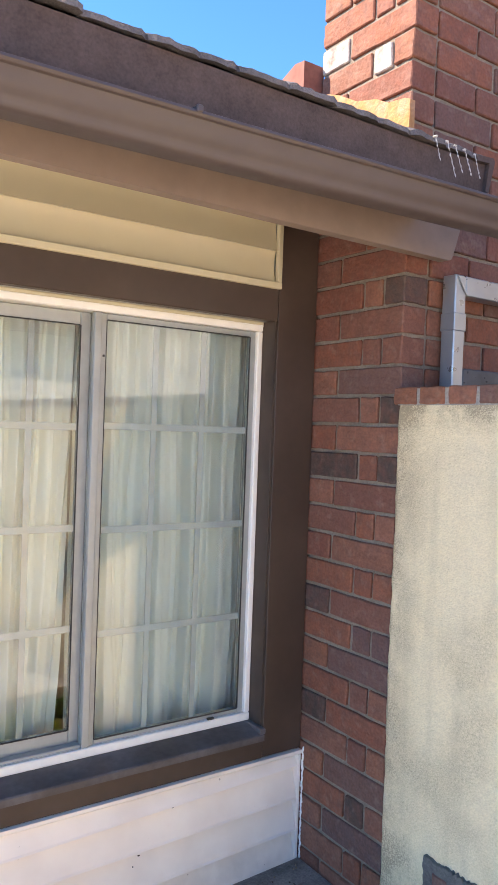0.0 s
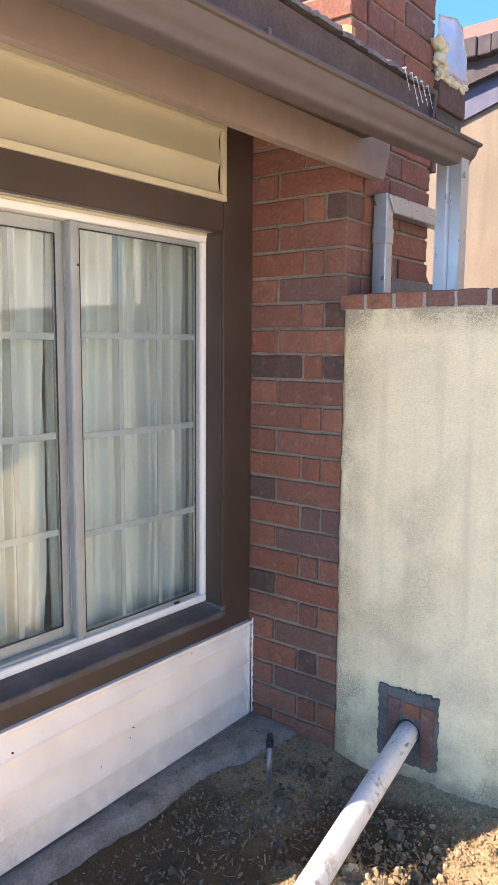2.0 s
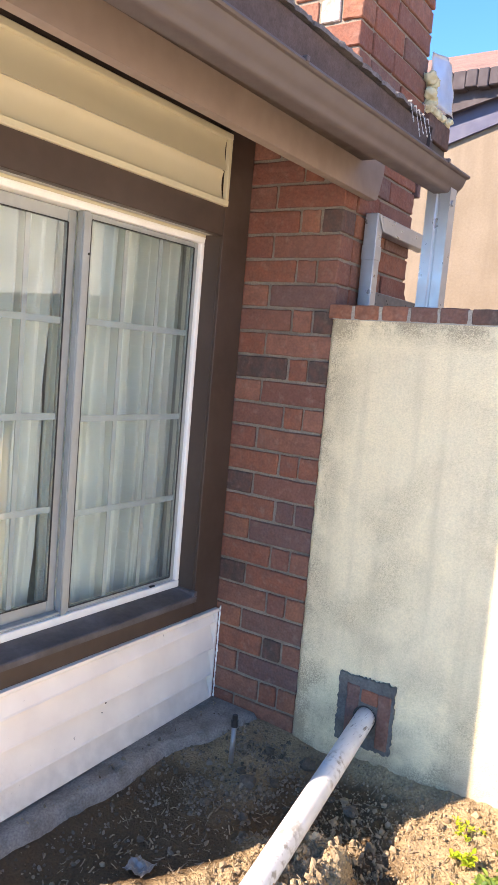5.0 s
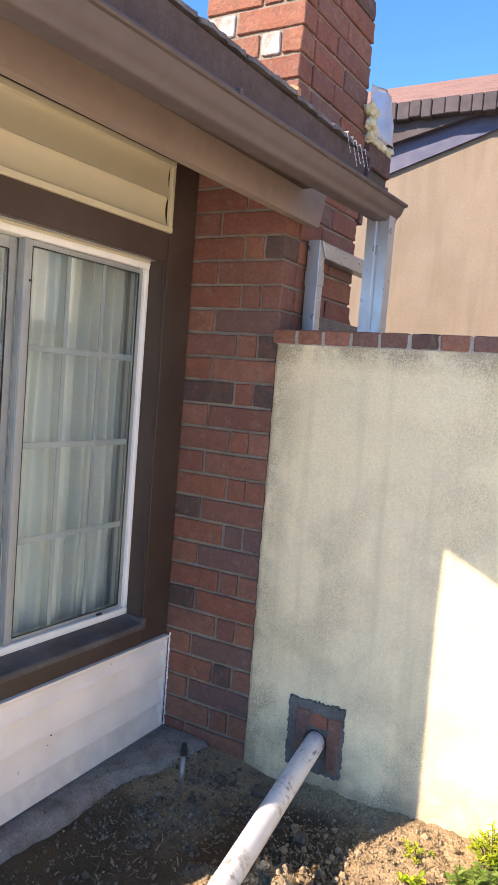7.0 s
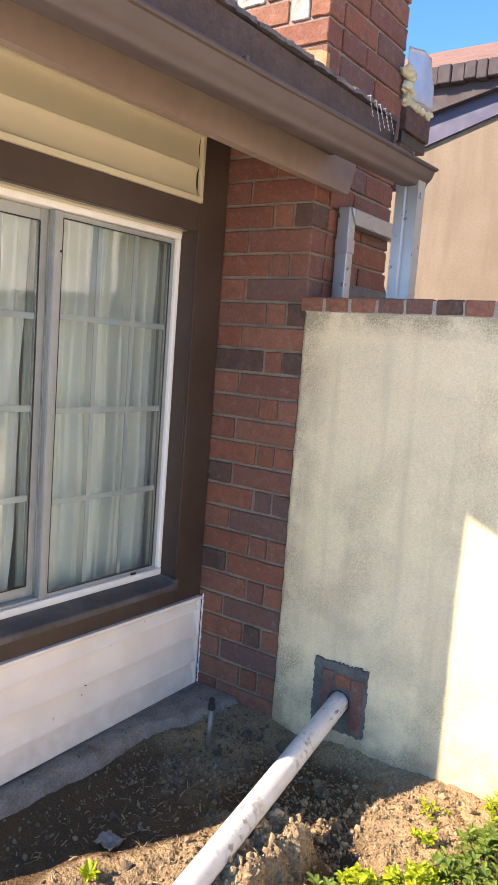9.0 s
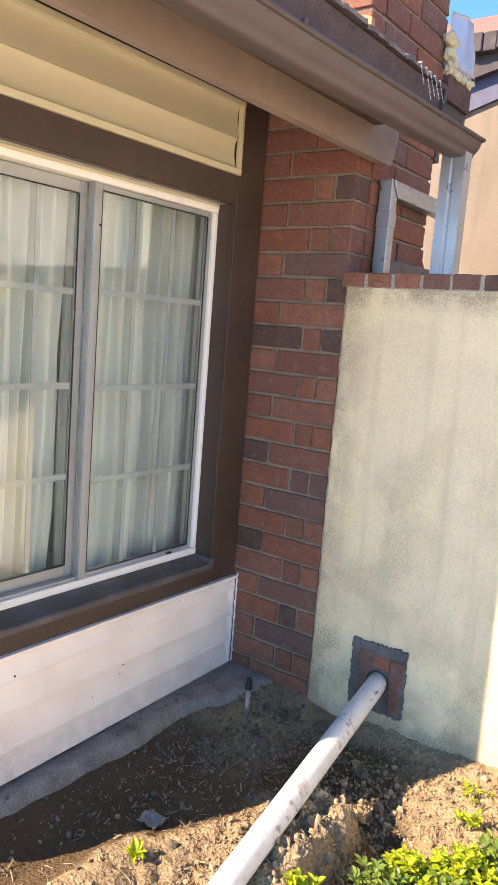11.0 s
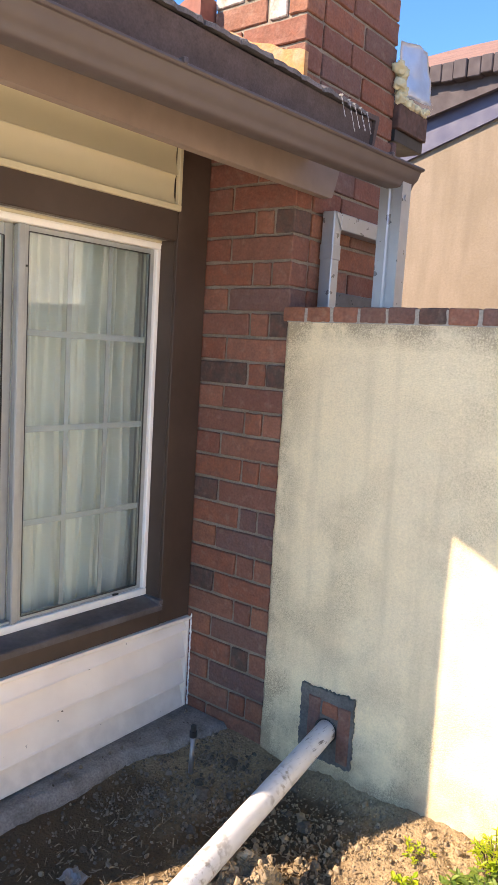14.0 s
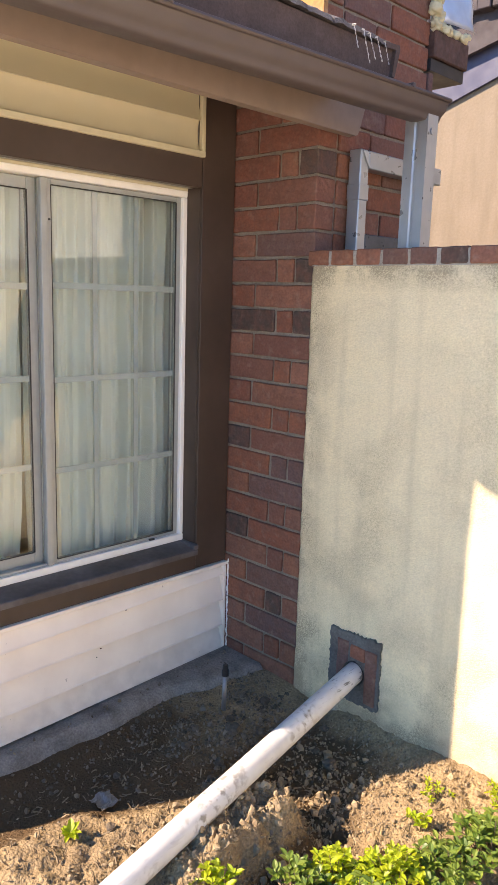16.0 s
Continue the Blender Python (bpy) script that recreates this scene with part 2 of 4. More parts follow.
def cloth_material():
    m, n, l, p, tex, span, mix, col, pos = material("sheer_curtain_cloth", (0.90, 0.95, 0.90), 0.9, grain=300, vary=0.05, stain=6, stain_amount=0.05, bump=0.1)
    out = n["Material Output"]
    mixer = n.new("ShaderNodeMixShader")
    tr = n.new("ShaderNodeBsdfTranslucent")
    tr.inputs[0].default_value = (0.75, 0.78, 0.70, 1)
    mixer.inputs[0].default_value = 0.04
    l.new(p.outputs[0], mixer.inputs[1])
    l.new(tr.outputs[0], mixer.inputs[2])
    l.new(mixer.outputs[0], out.inputs[0])
    return m


def leaf_material(name, colour, tip):
    m, n, l, p, tex, span, mix, col, pos = material(name, colour, 0.45, grain=60, vary=0.2, stain=30, stain_amount=0.2, bump=0.1)
    geo = n.new("ShaderNodeNewGeometry")
    c = mix("MIX", span(geo.outputs["Random Per Island"], 0, 1, 0, 1), colour, tip)
    l.new(c, p.inputs["Base Color"])
    out = n["Material Output"]
    mixer = n.new("ShaderNodeMixShader")
    tr = n.new("ShaderNodeBsdfTranslucent")
    l.new(c, tr.inputs[0])
    mixer.inputs[0].default_value = 0.4
    l.new(p.outputs[0], mixer.inputs[1])
    l.new(tr.outputs[0], mixer.inputs[2])
    l.new(mixer.outputs[0], out.inputs[0])
    return m


def siding_material():
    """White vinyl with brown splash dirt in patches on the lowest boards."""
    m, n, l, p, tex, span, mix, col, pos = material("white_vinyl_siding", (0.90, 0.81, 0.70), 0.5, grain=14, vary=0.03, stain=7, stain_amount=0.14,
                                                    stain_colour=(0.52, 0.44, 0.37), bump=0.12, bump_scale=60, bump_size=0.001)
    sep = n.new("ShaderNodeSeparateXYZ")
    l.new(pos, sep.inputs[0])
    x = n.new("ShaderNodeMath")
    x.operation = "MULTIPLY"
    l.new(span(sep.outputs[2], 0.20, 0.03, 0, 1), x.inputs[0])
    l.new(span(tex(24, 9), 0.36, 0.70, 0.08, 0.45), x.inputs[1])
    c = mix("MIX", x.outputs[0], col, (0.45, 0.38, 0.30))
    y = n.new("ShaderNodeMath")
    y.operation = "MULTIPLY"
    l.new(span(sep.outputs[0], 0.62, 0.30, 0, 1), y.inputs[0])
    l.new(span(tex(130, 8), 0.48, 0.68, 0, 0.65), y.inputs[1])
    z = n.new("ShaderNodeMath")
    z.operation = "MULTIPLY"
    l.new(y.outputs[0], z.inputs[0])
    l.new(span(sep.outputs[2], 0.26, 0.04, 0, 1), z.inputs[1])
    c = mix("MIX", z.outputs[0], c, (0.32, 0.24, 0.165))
    c = mix("MIX", span(tex(75, 3), 0.74, 0.77, 0, 0.5), c, (0.22, 0.17, 0.13))
    l.new(c, p.inputs["Base Color"])
    return m


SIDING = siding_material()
PEACH = peach_material()
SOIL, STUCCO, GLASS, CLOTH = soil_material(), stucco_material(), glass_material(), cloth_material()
LEAF = leaf_material("green_leaf", (0.09, 0.18, 0.03), (0.26, 0.34, 0.06))
LEAF_YELLOW = leaf_material("yellow_green_leaf", (0.27, 0.40, 0.02), (0.50, 0.54, 0.03))
STEM = simple("brown_stem", (0.10, 0.075, 0.045), 0.9, bump=0.2)


# ---- mesh helpers ----
def put(bm, x0, y0, z0, x1, y1, z1, bevel=0.0, segments=1):
    """A box between two corners in bm, with bevelled edges."""
    r = bmesh.ops.create_cube(bm, size=1.0, matrix=Matrix.Translation(((x0 + x1) / 2, (y0 + y1) / 2, (z0 + z1) / 2)) @ Matrix.Diagonal((abs(x1 - x0), abs(y1 - y0), abs(z1 - z0), 1)))
    if bevel:
        edges = {e for v in r["verts"] for e in v.link_edges}
        bmesh.ops.bevel(bm, geom=list(edges), offset=bevel, segments=segments, affect="EDGES", profile=0.5)
    return r


def box(x0, y0, z0, x1, y1, z1, bevel=0.0, segments=1):
    bm = bmesh.new()
    put(bm, x0, y0, z0, x1, y1, z1, bevel, segments)
    return bm


def prism(points, axis, a, b):
    """A closed outline swept along an axis from a to b. Points are (y, z) for axis x, (x, z) for y, (x, y) for z."""
    bm = bmesh.new()
    def at(p, s):
        return {"x": (s, p[0], p[1]), "y": (p[0], s, p[1]), "z": (p[0], p[1], s)}[axis]
    v0 = [bm.verts.new(at(p, a)) for p in points]
    v1 = [bm.verts.new(at(p, b)) for p in points]
    bm.faces.new(v0)
    bm.faces.new(v1[::-1])
    for i in range(len(points)):
        j = (i + 1) % len(points)
        bm.faces.new((v0[i], v1[i], v1[j], v0[j]))
    bmesh.ops.recalc_face_normals(bm, faces=bm.faces)
    return bm


def tube(points, radius, sides=12, ends=True):
    """A round bar along points; radius may be a list."""
    bm = bmesh.new()
    rings = []
    pts = [Vector(p) for p in points]
    for i, p in enumerate(pts):
        d = (pts[min(i + 1, len(pts) - 1)] - pts[max(i - 1, 0)]).normalized()
        u = d.orthogonal().normalized()
        w = d.cross(u)
        r = radius[i] if isinstance(radius, (list, tuple)) else radius
        rings.append([bm.verts.new(p + r * (math.cos(2 * math.pi * k / sides) * u + math.sin(2 * math.pi * k / sides) * w)) for k in range(sides)])
    for a, b in zip(rings, rings[1:]):
        for k in range(sides):
            bm.faces.new((a[k], a[(k + 1) % sides], b[(k + 1) % sides], b[k]))
    if ends:
        bm.faces.new(rings[0][::-1])
        bm.faces.new(rings[-1])
    bmesh.ops.recalc_face_normals(bm, faces=bm.faces)
    return bm


def part(name, bm, mat, parent=None, label="", smooth=False):
    me = bpy.data.meshes.new(name)
    bm.to_mesh(me)
    bm.free()
    me.materials.append(mat)
    if smooth:
        me.polygons.foreach_set("use_smooth", [True] * len(me.polygons))
    ob = new(name, me)
    if parent is not None:
        ob.parent = parent
    if label:
        ob["label"] = label
    return ob


def thing(name, label, category, group="", kind=""):
    return tagged(new(name), label, category, group, kind)


def lump(bm, centre, size, seed, rough=0.35, subdivisions=2, squash=0.7):
    r = bmesh.ops.create_icosphere(bm, subdivisions=subdivisions, radius=1.0)
    off = Vector((seed * 3.17, seed * 1.71, seed * 0.93))
    turn = Euler((seed * 1.3, seed * 2.1, seed * 0.7)).to_matrix()
    for v in r["verts"]:
        d = v.co.normalized()
        k = 1 + rough * noise.noise(d * 1.4 + off) + rough * 0.5 * noise.noise(d * 3.1 + off)
        q = turn @ (d * k * size)
        v.co = Vector(centre) + Vector((q.x, q.y, q.z * squash))


# ---- ground ----
def ease(u):
    u = max(0.0, min(1.0, u))
    return u * u * (3 - 2 * u)


def soil_height(x, y):
    near_wall = max(0.0, min(1.0, (x - 1.05) / 0.45))
    near_house = max(0.0, min(1.0, (y - 1.35) / 0.4)) * max(0.0, min(1.0, (x - 0.7) / 0.7))
    z = 0.034 * near_wall + 0.035 * near_house * (1 - 0.5 * near_wall)
    p = Vector((x, y, 0))
    # turned-over berm in front, scraped hollow between it and the footing
    front = ease((1.34 + 0.17 * ease((0.85 - x) / 0.30) + 0.05 * noise.noise(p * 5.0) - y) / 0.14) * ease((y - 0.24) / 0.2) * ease((x + 0.05) / 0.2)
    z += 0.034 * front
    z += 0.018 * noise.noise(p * 2.6) + 0.010 * noise.noise(p * 9.0 + Vector((3, 1, 0)))
    rough = 0.45 + 1.3 * front
    z += rough * (0.008 * noise.noise(p * 24.0) + 0.008 * abs(noise.noise(p * 46.0)) + 0.004 * noise.noise(p * 95.0))
    z -= 0.050 * math.exp(-((y - 1.60) / 0.13) ** 2) * max(0.0, min(1.0, (1.2 - x) / 0.45))
    z -= 0.020 * math.exp(-((x - 1.22) / 0.22) ** 2 - ((y - 1.20) / 0.13) ** 2)
    # ridge of dug clods beside the pipe with a steep front, and the channel cut before it
    wave = noise.noise(p * 14.0 + Vector((1, 6, 0)))
    bank = ease((1.025 + 0.03 * wave - x) / 0.045) * ease((x - 0.42) / 0.30) * ease((y - 0.955 - 0.025 * wave) / 0.035) * ease((1.17 - y) / 0.10)
    z += bank * (0.066 + 0.030 * noise.noise(p * 19.0) + 0.014 * abs(noise.noise(p * 40.0 + Vector((2, 0, 5)))))
    z -= 0.064 * ease((x - 0.97) / 0.10) * ease((1.56 - x) / 0.20) * ease((y - 0.74 - 0.05 * ease((x - 1.1) / 0.2) - 0.02 * wave) / 0.26) * ease((1.40 - y) / 0.18)
    z -= 0.075 * math.exp(-((y - 0.905) / 0.042) ** 2) * ease((x - 0.70) / 0.10) * ease((1.12 - x) / 0.14)
    if x < -1.0 or y < -0.8 or x > 1.6 or y > 2.0:
        z = 0.01 * noise.noise(p * 0.7)
    return z


def axis_lines(lo, hi, step, far):
    mid = list(np.arange(lo, hi + 1e-6, step))
    out = [lo - 0.2 * 1.9 ** k for k in range(14) if 0.2 * 1.9 ** k < far]
    back = [hi + 0.2 * 1.9 ** k for k in range(14) if 0.2 * 1.9 ** k < far]
    return out[::-1] + mid + back


# unseen paving, added very pale to bounce sunlight up under the eave
BOUNCE_PAVING = simple("pale_concrete_paving", (0.79, 0.70, 0.57), 0.9, grain=40, vary=0.1, stain=1.5, stain_amount=0.15, bump=0.4, bump_scale=60, bump_size=0.004)


def build_ground():
    xs, ys = axis_lines(-0.1, 1.60, 0.0095, 900), axis_lines(0.2, 1.86, 0.0095, 900)
    verts = [(x, y, soil_height(x, y)) for y in ys for x in xs]
    w = len(xs)
    faces = [(j * w + i, j * w + i + 1, (j + 1) * w + i + 1, (j + 1) * w + i) for j in range(len(ys) - 1) for i in range(w - 1)]
    me = bpy.data.meshes.new("ground")
    me.from_pydata(verts, [], faces)
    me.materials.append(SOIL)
    me.polygons.foreach_set("use_smooth", [True] * len(faces))
    tagged(new("ground", me), "bare dug-over brown soil with clods and grit", "soil", kind="structure")


build_ground()
paved = box(-30.0, -30.0, -0.1, 1.49, 0.15, 0.035, 0.004)
put(paved, -30.0, 0.151, -0.1, -0.45, 12.0, 0.035, 0.004)
tagged(part("pavement", paved, BOUNCE_PAVING), "unseen pale paving added to bounce sunlight into the shade", "paving", kind="structure")


def footing_top(x):
    return 0.013 + 0.032 * max(0.0, min(1.0, (x - 0.3) / 0.7)) + 0.024 * max(0.0, min(1.0, (x - 1.0) / 0.5))


def build_footing():
    bm = bmesh.new()
    rows = []
    n = 260
    for i in range(n + 1):
        x = -0.6 + 2.1 * i / n
        t = footing_top(x)
        pad = max(0.0, min(1.0, (x - 1.10) / 0.36))
        e = 1.748 - 0.022 * max(0.0, min(1.0, (x - 0.55) / 0.4)) - 0.12 * pad * pad * (3 - 2 * pad) + 0.012 * noise.noise(Vector((x * 5, 0, 0))) + 0.006 * noise.noise(Vector((x * 23, 4, 0)))
        prof = [(e - 0.012, t - 0.15), (e - 0.004, t - 0.022), (e + 0.012, t - 0.004), (e + 0.022, t), (e + 0.04, t - 0.002), (1.805, t - 0.003), (1.82, t - 0.005), (1.90, t - 0.005)]
        rows.append([bm.verts.new((x, y, z + 0.005 * noise.noise(Vector((x * 30, y * 60, 2))) * (y < 1.81))) for y, z in prof])
    for a, b in zip(rows, rows[1:]):
        for k in range(len(a) - 1):
            bm.faces.new((a[k], b[k], b[k + 1], a[k + 1]))
    bmesh.ops.recalc_face_normals(bm, faces=bm.faces)
    tagged(part("footing", bm, CONCRETE, smooth=True), "dirty grey concrete footing ledge below the siding", "footing", kind="structure")


build_footing()

# ---- house wall with the window opening ----
YF, YW = 1.825, 1.905        # front of the trim, front of the window frame
WX0, WX1, WZ0, WZ1 = 0.346, 1.352, 0.505, 1.740
HOUSE_W = 0.12


def build_house_wall():
    wall = tagged(new("wall_house"), "window wall of the house, brown trim over white siding", "wall", kind="structure")
    bm = bmesh.new()
    put(bm, HOUSE_W, 1.85, -0.1, 0.288, 1.99, 2.3)
    put(bm, 0.288, 1.915, WZ0, WX0 + 0.004, 1.99, WZ1)
    put(bm, 1.358, 1.85, -0.1, 2.04, 1.99, 2.3)
    put(bm, WX1 - 0.004, 1.93, WZ0, 1.358, 1.99, WZ1)
    put(bm, 0.288, 1.85, -0.1, 1.358, 1.99, 0.478)
    put(bm, 0.288, 1.915, 0.478, 1.358, 1.99, WZ0 - 0.001)
    put(bm, 0.288, 1.85, 1.752, 1.358, 1.99, 2.3)
    put(bm, 0.288, 1.93, WZ1 - 0.004, 1.358, 1.99, 1.752)
    part("wall_core", bm, INTERIOR, wall)
    part("corner_board", box(HOUSE_W - 0.02, YF - 0.012, -0.02, 0.292, 1.86, 2.2, 0.004), BROWN, wall, "wide brown corner board")
    part("casing", box(1.356, YF, 0.412, 1.503, 1.86, 2.2, 0.0012), BROWN, wall, "brown board between window and chimney")
    part("header_board", box(0.293, YF, 1.748, 1.355, 1.86, 1.845, 0.003), BROWN, wall, "brown header board")
    part("upper_board", box(0.293, YF + 0.012, 2.08, 1.355, 1.86, 2.2, 0.002), BROWN, wall)
    part("apron_board", box(0.293, YF - 0.002, 0.410, 1.355, 1.86, 0.484, 0.003), BROWN, wall, "brown apron board under the sill")
    part("reveal", box(1.352, YF + 0.010, 0.49, 1.3558, 1.93, 1.75, 0.0005), BROWN, wall)
    part("head_flashing", box(0.2935, YF + 0.068, 1.7415, 1.3515, 1.93, 1.7515, 0.002), CREAM, wall, "cream head flashing over the window")
    part("reveal", box(0.286, YF + 0.002, 0.49, 0.2925, 1.93, 1.75, 0.001), BROWN, wall)
    part("reveal_back", box(0.2925, 1.900, 0.49, WX0 + 0.002, 1.93, 1.75, 0.001), BROWN, wall)
    sill = prism([(YF - 0.016, 0.470), (YF - 0.016, 0.487), (YF - 0.012, 0.491), (1.91, 0.507), (1.91, 0.470)], "x", 0.300, 1.350)
    part("sill", sill, BROWN_SILL, wall, "weathered dark grey-brown sloping sill")
    part("sill_end", box(1.335, YF - 0.014, 0.490, 1.356, YF + 0.07, 0.507, 0.002), BROWN_SILL, wall)


build_house_wall()


def build_siding():
    s = thing("siding", "white horizontal lap siding, dirty near its foot, with nail holes", "siding", kind="structure")
    tops = [0.398, 0.317, 0.228, 0.114, 0.022]
    rise = [0.0, 0.042, 0.027, 0.040, 0.040]
    for i in range(4):
        zt, zb = tops[i], tops[i + 1]
        bm = bmesh.new()
        n = 24
        rows = []
        for k in range(n + 1):
            x = 0.312 + (1.487 - 0.312) * k / n
            along = max(0, (x - 0.31) / 1.18)
            dt, dz = rise[i] * along, rise[i + 1] * along
            wob = 0.0012 * noise.noise(Vector((x * 6, i * 3.0, 0)))
            prof = [(1.848, zt + dt), (1.842 + wob, zt + dt), (1.815 + wob, zb + dz + 0.008), (1.811 + wob, zb + dz + 0.003), (1.816 + wob, zb + dz), (1.848, zb + dz)]
            rows.append([bm.verts.new((x, y, z)) for y, z in prof])
        for a, b in zip(rows, rows[1:]):
            for k in range(len(a) - 1):
                bm.faces.new((a[k], a[k + 1], b[k + 1], b[k]))
        for r in (rows[0], rows[-1]):
            bm.faces.new(r)
        bmesh.ops.recalc_face_normals(bm, faces=bm.faces)
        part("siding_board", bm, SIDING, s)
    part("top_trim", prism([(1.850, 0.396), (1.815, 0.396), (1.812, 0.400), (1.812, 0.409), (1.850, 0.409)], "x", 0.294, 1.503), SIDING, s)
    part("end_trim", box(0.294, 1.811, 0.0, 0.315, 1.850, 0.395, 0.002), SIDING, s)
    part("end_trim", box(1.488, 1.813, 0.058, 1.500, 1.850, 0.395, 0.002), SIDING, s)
    bm = bmesh.new()
    for i in range(34):
        z = 0.07 + 0.34 * i / 33
        lump(bm, (1.5035 + 0.001 * math.sin(i * 1.9), 1.809, z), 0.0018 + 0.0022 * random.random(), i + 5, 0.9, 1, 3.0)
    part("caulk", bm, WHITE, s, "torn white caulk bead")

    def face_at(x, z):
        along = (x - 0.31) / 1.18
        for i in range(4):
            zt, zb = tops[i] + rise[i] * along, tops[i + 1] + rise[i + 1] * along
            if z >= zb:
                return 1.815 + 0.027 * (z - zb - 0.008) / (zt - zb)
        return 1.818

    for x, z, w, h in ((0.514, 0.339, 0.003, 0.003), (1.054, 0.332, 0.003, 0.003), (0.437, 0.060, 0.002, 0.002), (0.93, 0.20, 0.0015, 0.0015)):
        y = face_at(x, z)
        part("nail_hole", box(x - w, y - 0.001, z - h, x + w, y + 0.006, z + h, 0.0006), BLACK, s)
    for x, z, w, h in ((1.105, 0.246, 0.006, 0.0012), (1.088, 0.241, 0.003, 0.0012), (1.062, 0.236, 0.0012, 0.004), (0.95, 0.223, 0.003, 0.0014), (1.10, 0.242, 0.0012, 0.003)):
        y = face_at(x, z)
        part("scuff", box(x - w, y - 0.0006, z - h, x + w, y + 0.006, z + h, 0.0004), RUST, s, "dark scrape in the vinyl")


build_siding()


# ---- cream louvre panel above the window ----
def build_vent():
    v = thing("louvre_panel", "cream metal panel of two wide lapped slats above the window", "louvre")
    x0, x1, z0, z1 = 0.295, 1.357, 1.843, 2.078
    f = 0.020
    part("frame_rail", box(x0, YF - 0.012, z0, x1, YF + 0.006, z0 + f, 0.002), CREAM, v)
    part("frame_rail", box(x0, YF - 0.012, z1 - f, x1, YF + 0.006, z1, 0.002), CREAM, v)
    part("frame_stile", box(x0, YF - 0.011, z0 + f, x0 + f, YF + 0.006, z1 - f, 0.002), CREAM, v)
    part("frame_stile", box(x1 - f * 0.8, YF - 0.011, z0 + f, x1, YF + 0.006, z1 - f, 0.002), CREAM, v)
    zm = 1.957
    for zt, zb, top, foot in ((z1 - f, zm, 0.004, -0.004), (zm + 0.001, z0 + f, 0.006, 0.003)):
        face = []
        for k in range(13):
            u = k / 12
            face.append((YF + top + (foot - top) * u + 0.009 * math.sin(math.pi * u ** 0.8), zt + (zb - zt) * u))
        back = [(y + 0.004, z) for y, z in face[::-1]]
        part("slat", prism(face + back, "x", x0 + f * 0.95, x1 - f * 0.77), CREAM, v, smooth=True).data.set_sharp_from_angle(angle=radians(40))


build_vent()


# ---- sliding window ----
def build_window():
    w = tagged(new("window_1"), "white two-pane sliding window with grilles between the glass", "window", kind="structure")
    d0, d1 = YW - 0.010, YW + 0.060
    f = 0.019
    part("window_frame", box(WX0, d0, WZ1 - f, WX1, d1, WZ1, 0.003), WHITE, w)
    part("window_frame", box(WX0, d0, WZ0, WX1, d1, WZ0 + f + 0.006, 0.003), WHITE, w)
    part("window_frame", box(WX0, d0 + 0.001, WZ0 + f + 0.006, WX0 + 0.013, d1, WZ1 - f, 0.003), WHITE, w)
    part("window_frame", box(WX1 - f, d0 + 0.001, WZ0 + f + 0.006, WX1, d1, WZ1 - f, 0.003), WHITE, w)
    part("flange", box(WX0, d0 - 0.002, WZ1 - 0.004, WX1 - 0.001, d0 + 0.01, WZ1 + 0.001, 0.001), WHITE, w)
    zb, zt = WZ0 + f + 0.006, WZ1 - f - 0.001

    def sash(x0, x1, y, left, right, rail, head, name):
        s = part(name, box(x0, y, zb, x0 + left, y + 0.022, zt, 0.002), ALU, w, "grey aluminium sliding sash")
        part("stile", box(x1 - right, y, zb, x1, y + 0.022, zt, 0.002), ALU, s)
        part("rail", box(x0 + left, y + 0.001, zb, x1 - right, y + 0.022, zb + rail, 0.002), ALU, s)
        part("rail", box(x0 + left, y + 0.001, zt - head, x1 - right, y + 0.022, zt, 0.002), ALU, s)
        gx0, gx1, gz0, gz1 = x0 + left, x1 - right, zb + rail, zt - head
        for a in (0.0, 1.0):
            part("gasket", box(gx0 + a * (gx1 - gx0) - 0.0012, y - 0.0005, gz0, gx0 + a * (gx1 - gx0) + 0.0012, y + 0.004, gz1), RUBBER, s)
            part("gasket", box(gx0 + 0.003, y - 0.001, gz0 + a * (gz1 - gz0) - 0.0012, gx1 - 0.003, y + 0.004, gz0 + a * (gz1 - gz0) + 0.0012), RUBBER, s)
        pane = part("pane", box(gx0 + 0.001, y + 0.005, gz0 + 0.001, gx1 - 0.001, y + 0.008, gz1 - 0.001), GLASS, s)
        pane.visible_shadow = False
        for k in (1, 2):
            gx = gx0 + k * (gx1 - gx0) / 3
            part("grille_bar", box(gx - 0.009, y + 0.0125, gz0, gx + 0.009, y + 0.0165, gz1, 0.001), GRILLE, s)
        for k in (1, 2, 3):
            gz = gz0 + k * (gz1 - gz0) / 4
            part("grille_bar", box(gx0, y + 0.0120, gz - 0.010, gx1, y + 0.0160, gz + 0.010, 0.001), GRILLE, s)

    sash(WX0 + 0.013, 0.802, YW + 0.030, 0.018, 0.030, 0.044, 0.036, "sliding_sash")
    sash(0.800, WX1 - f, YW + 0.004, 0.036, 0.020, 0.014, 0.018, "fixed_sash")
    part("interlock", box(0.798, YW - 0.005, zb, 0.818, YW - 0.001, zt, 0.0015), ALU, w)
    part("track", box(WX0 + 0.013, YW + 0.002, zb, 0.798, YW + 0.028, zb + 0.010, 0.002), ALU, w)
    part("weep_cover", box(0.455, YW - 0.007, zb + 0.001, 0.470, YW + 0.003, zb + 0.011, 0.002), BLACK, w)
    part("weep_cover", box(1.200, YW - 0.008, zb + 0.001, 1.222, YW + 0.001, zb + 0.007, 0.001), BLACK, w)
    part("lock_hole", box(0.825, YW - 0.003, 1.60, 0.829, YW + 0.002, 1.606), BLACK, w)


build_window()


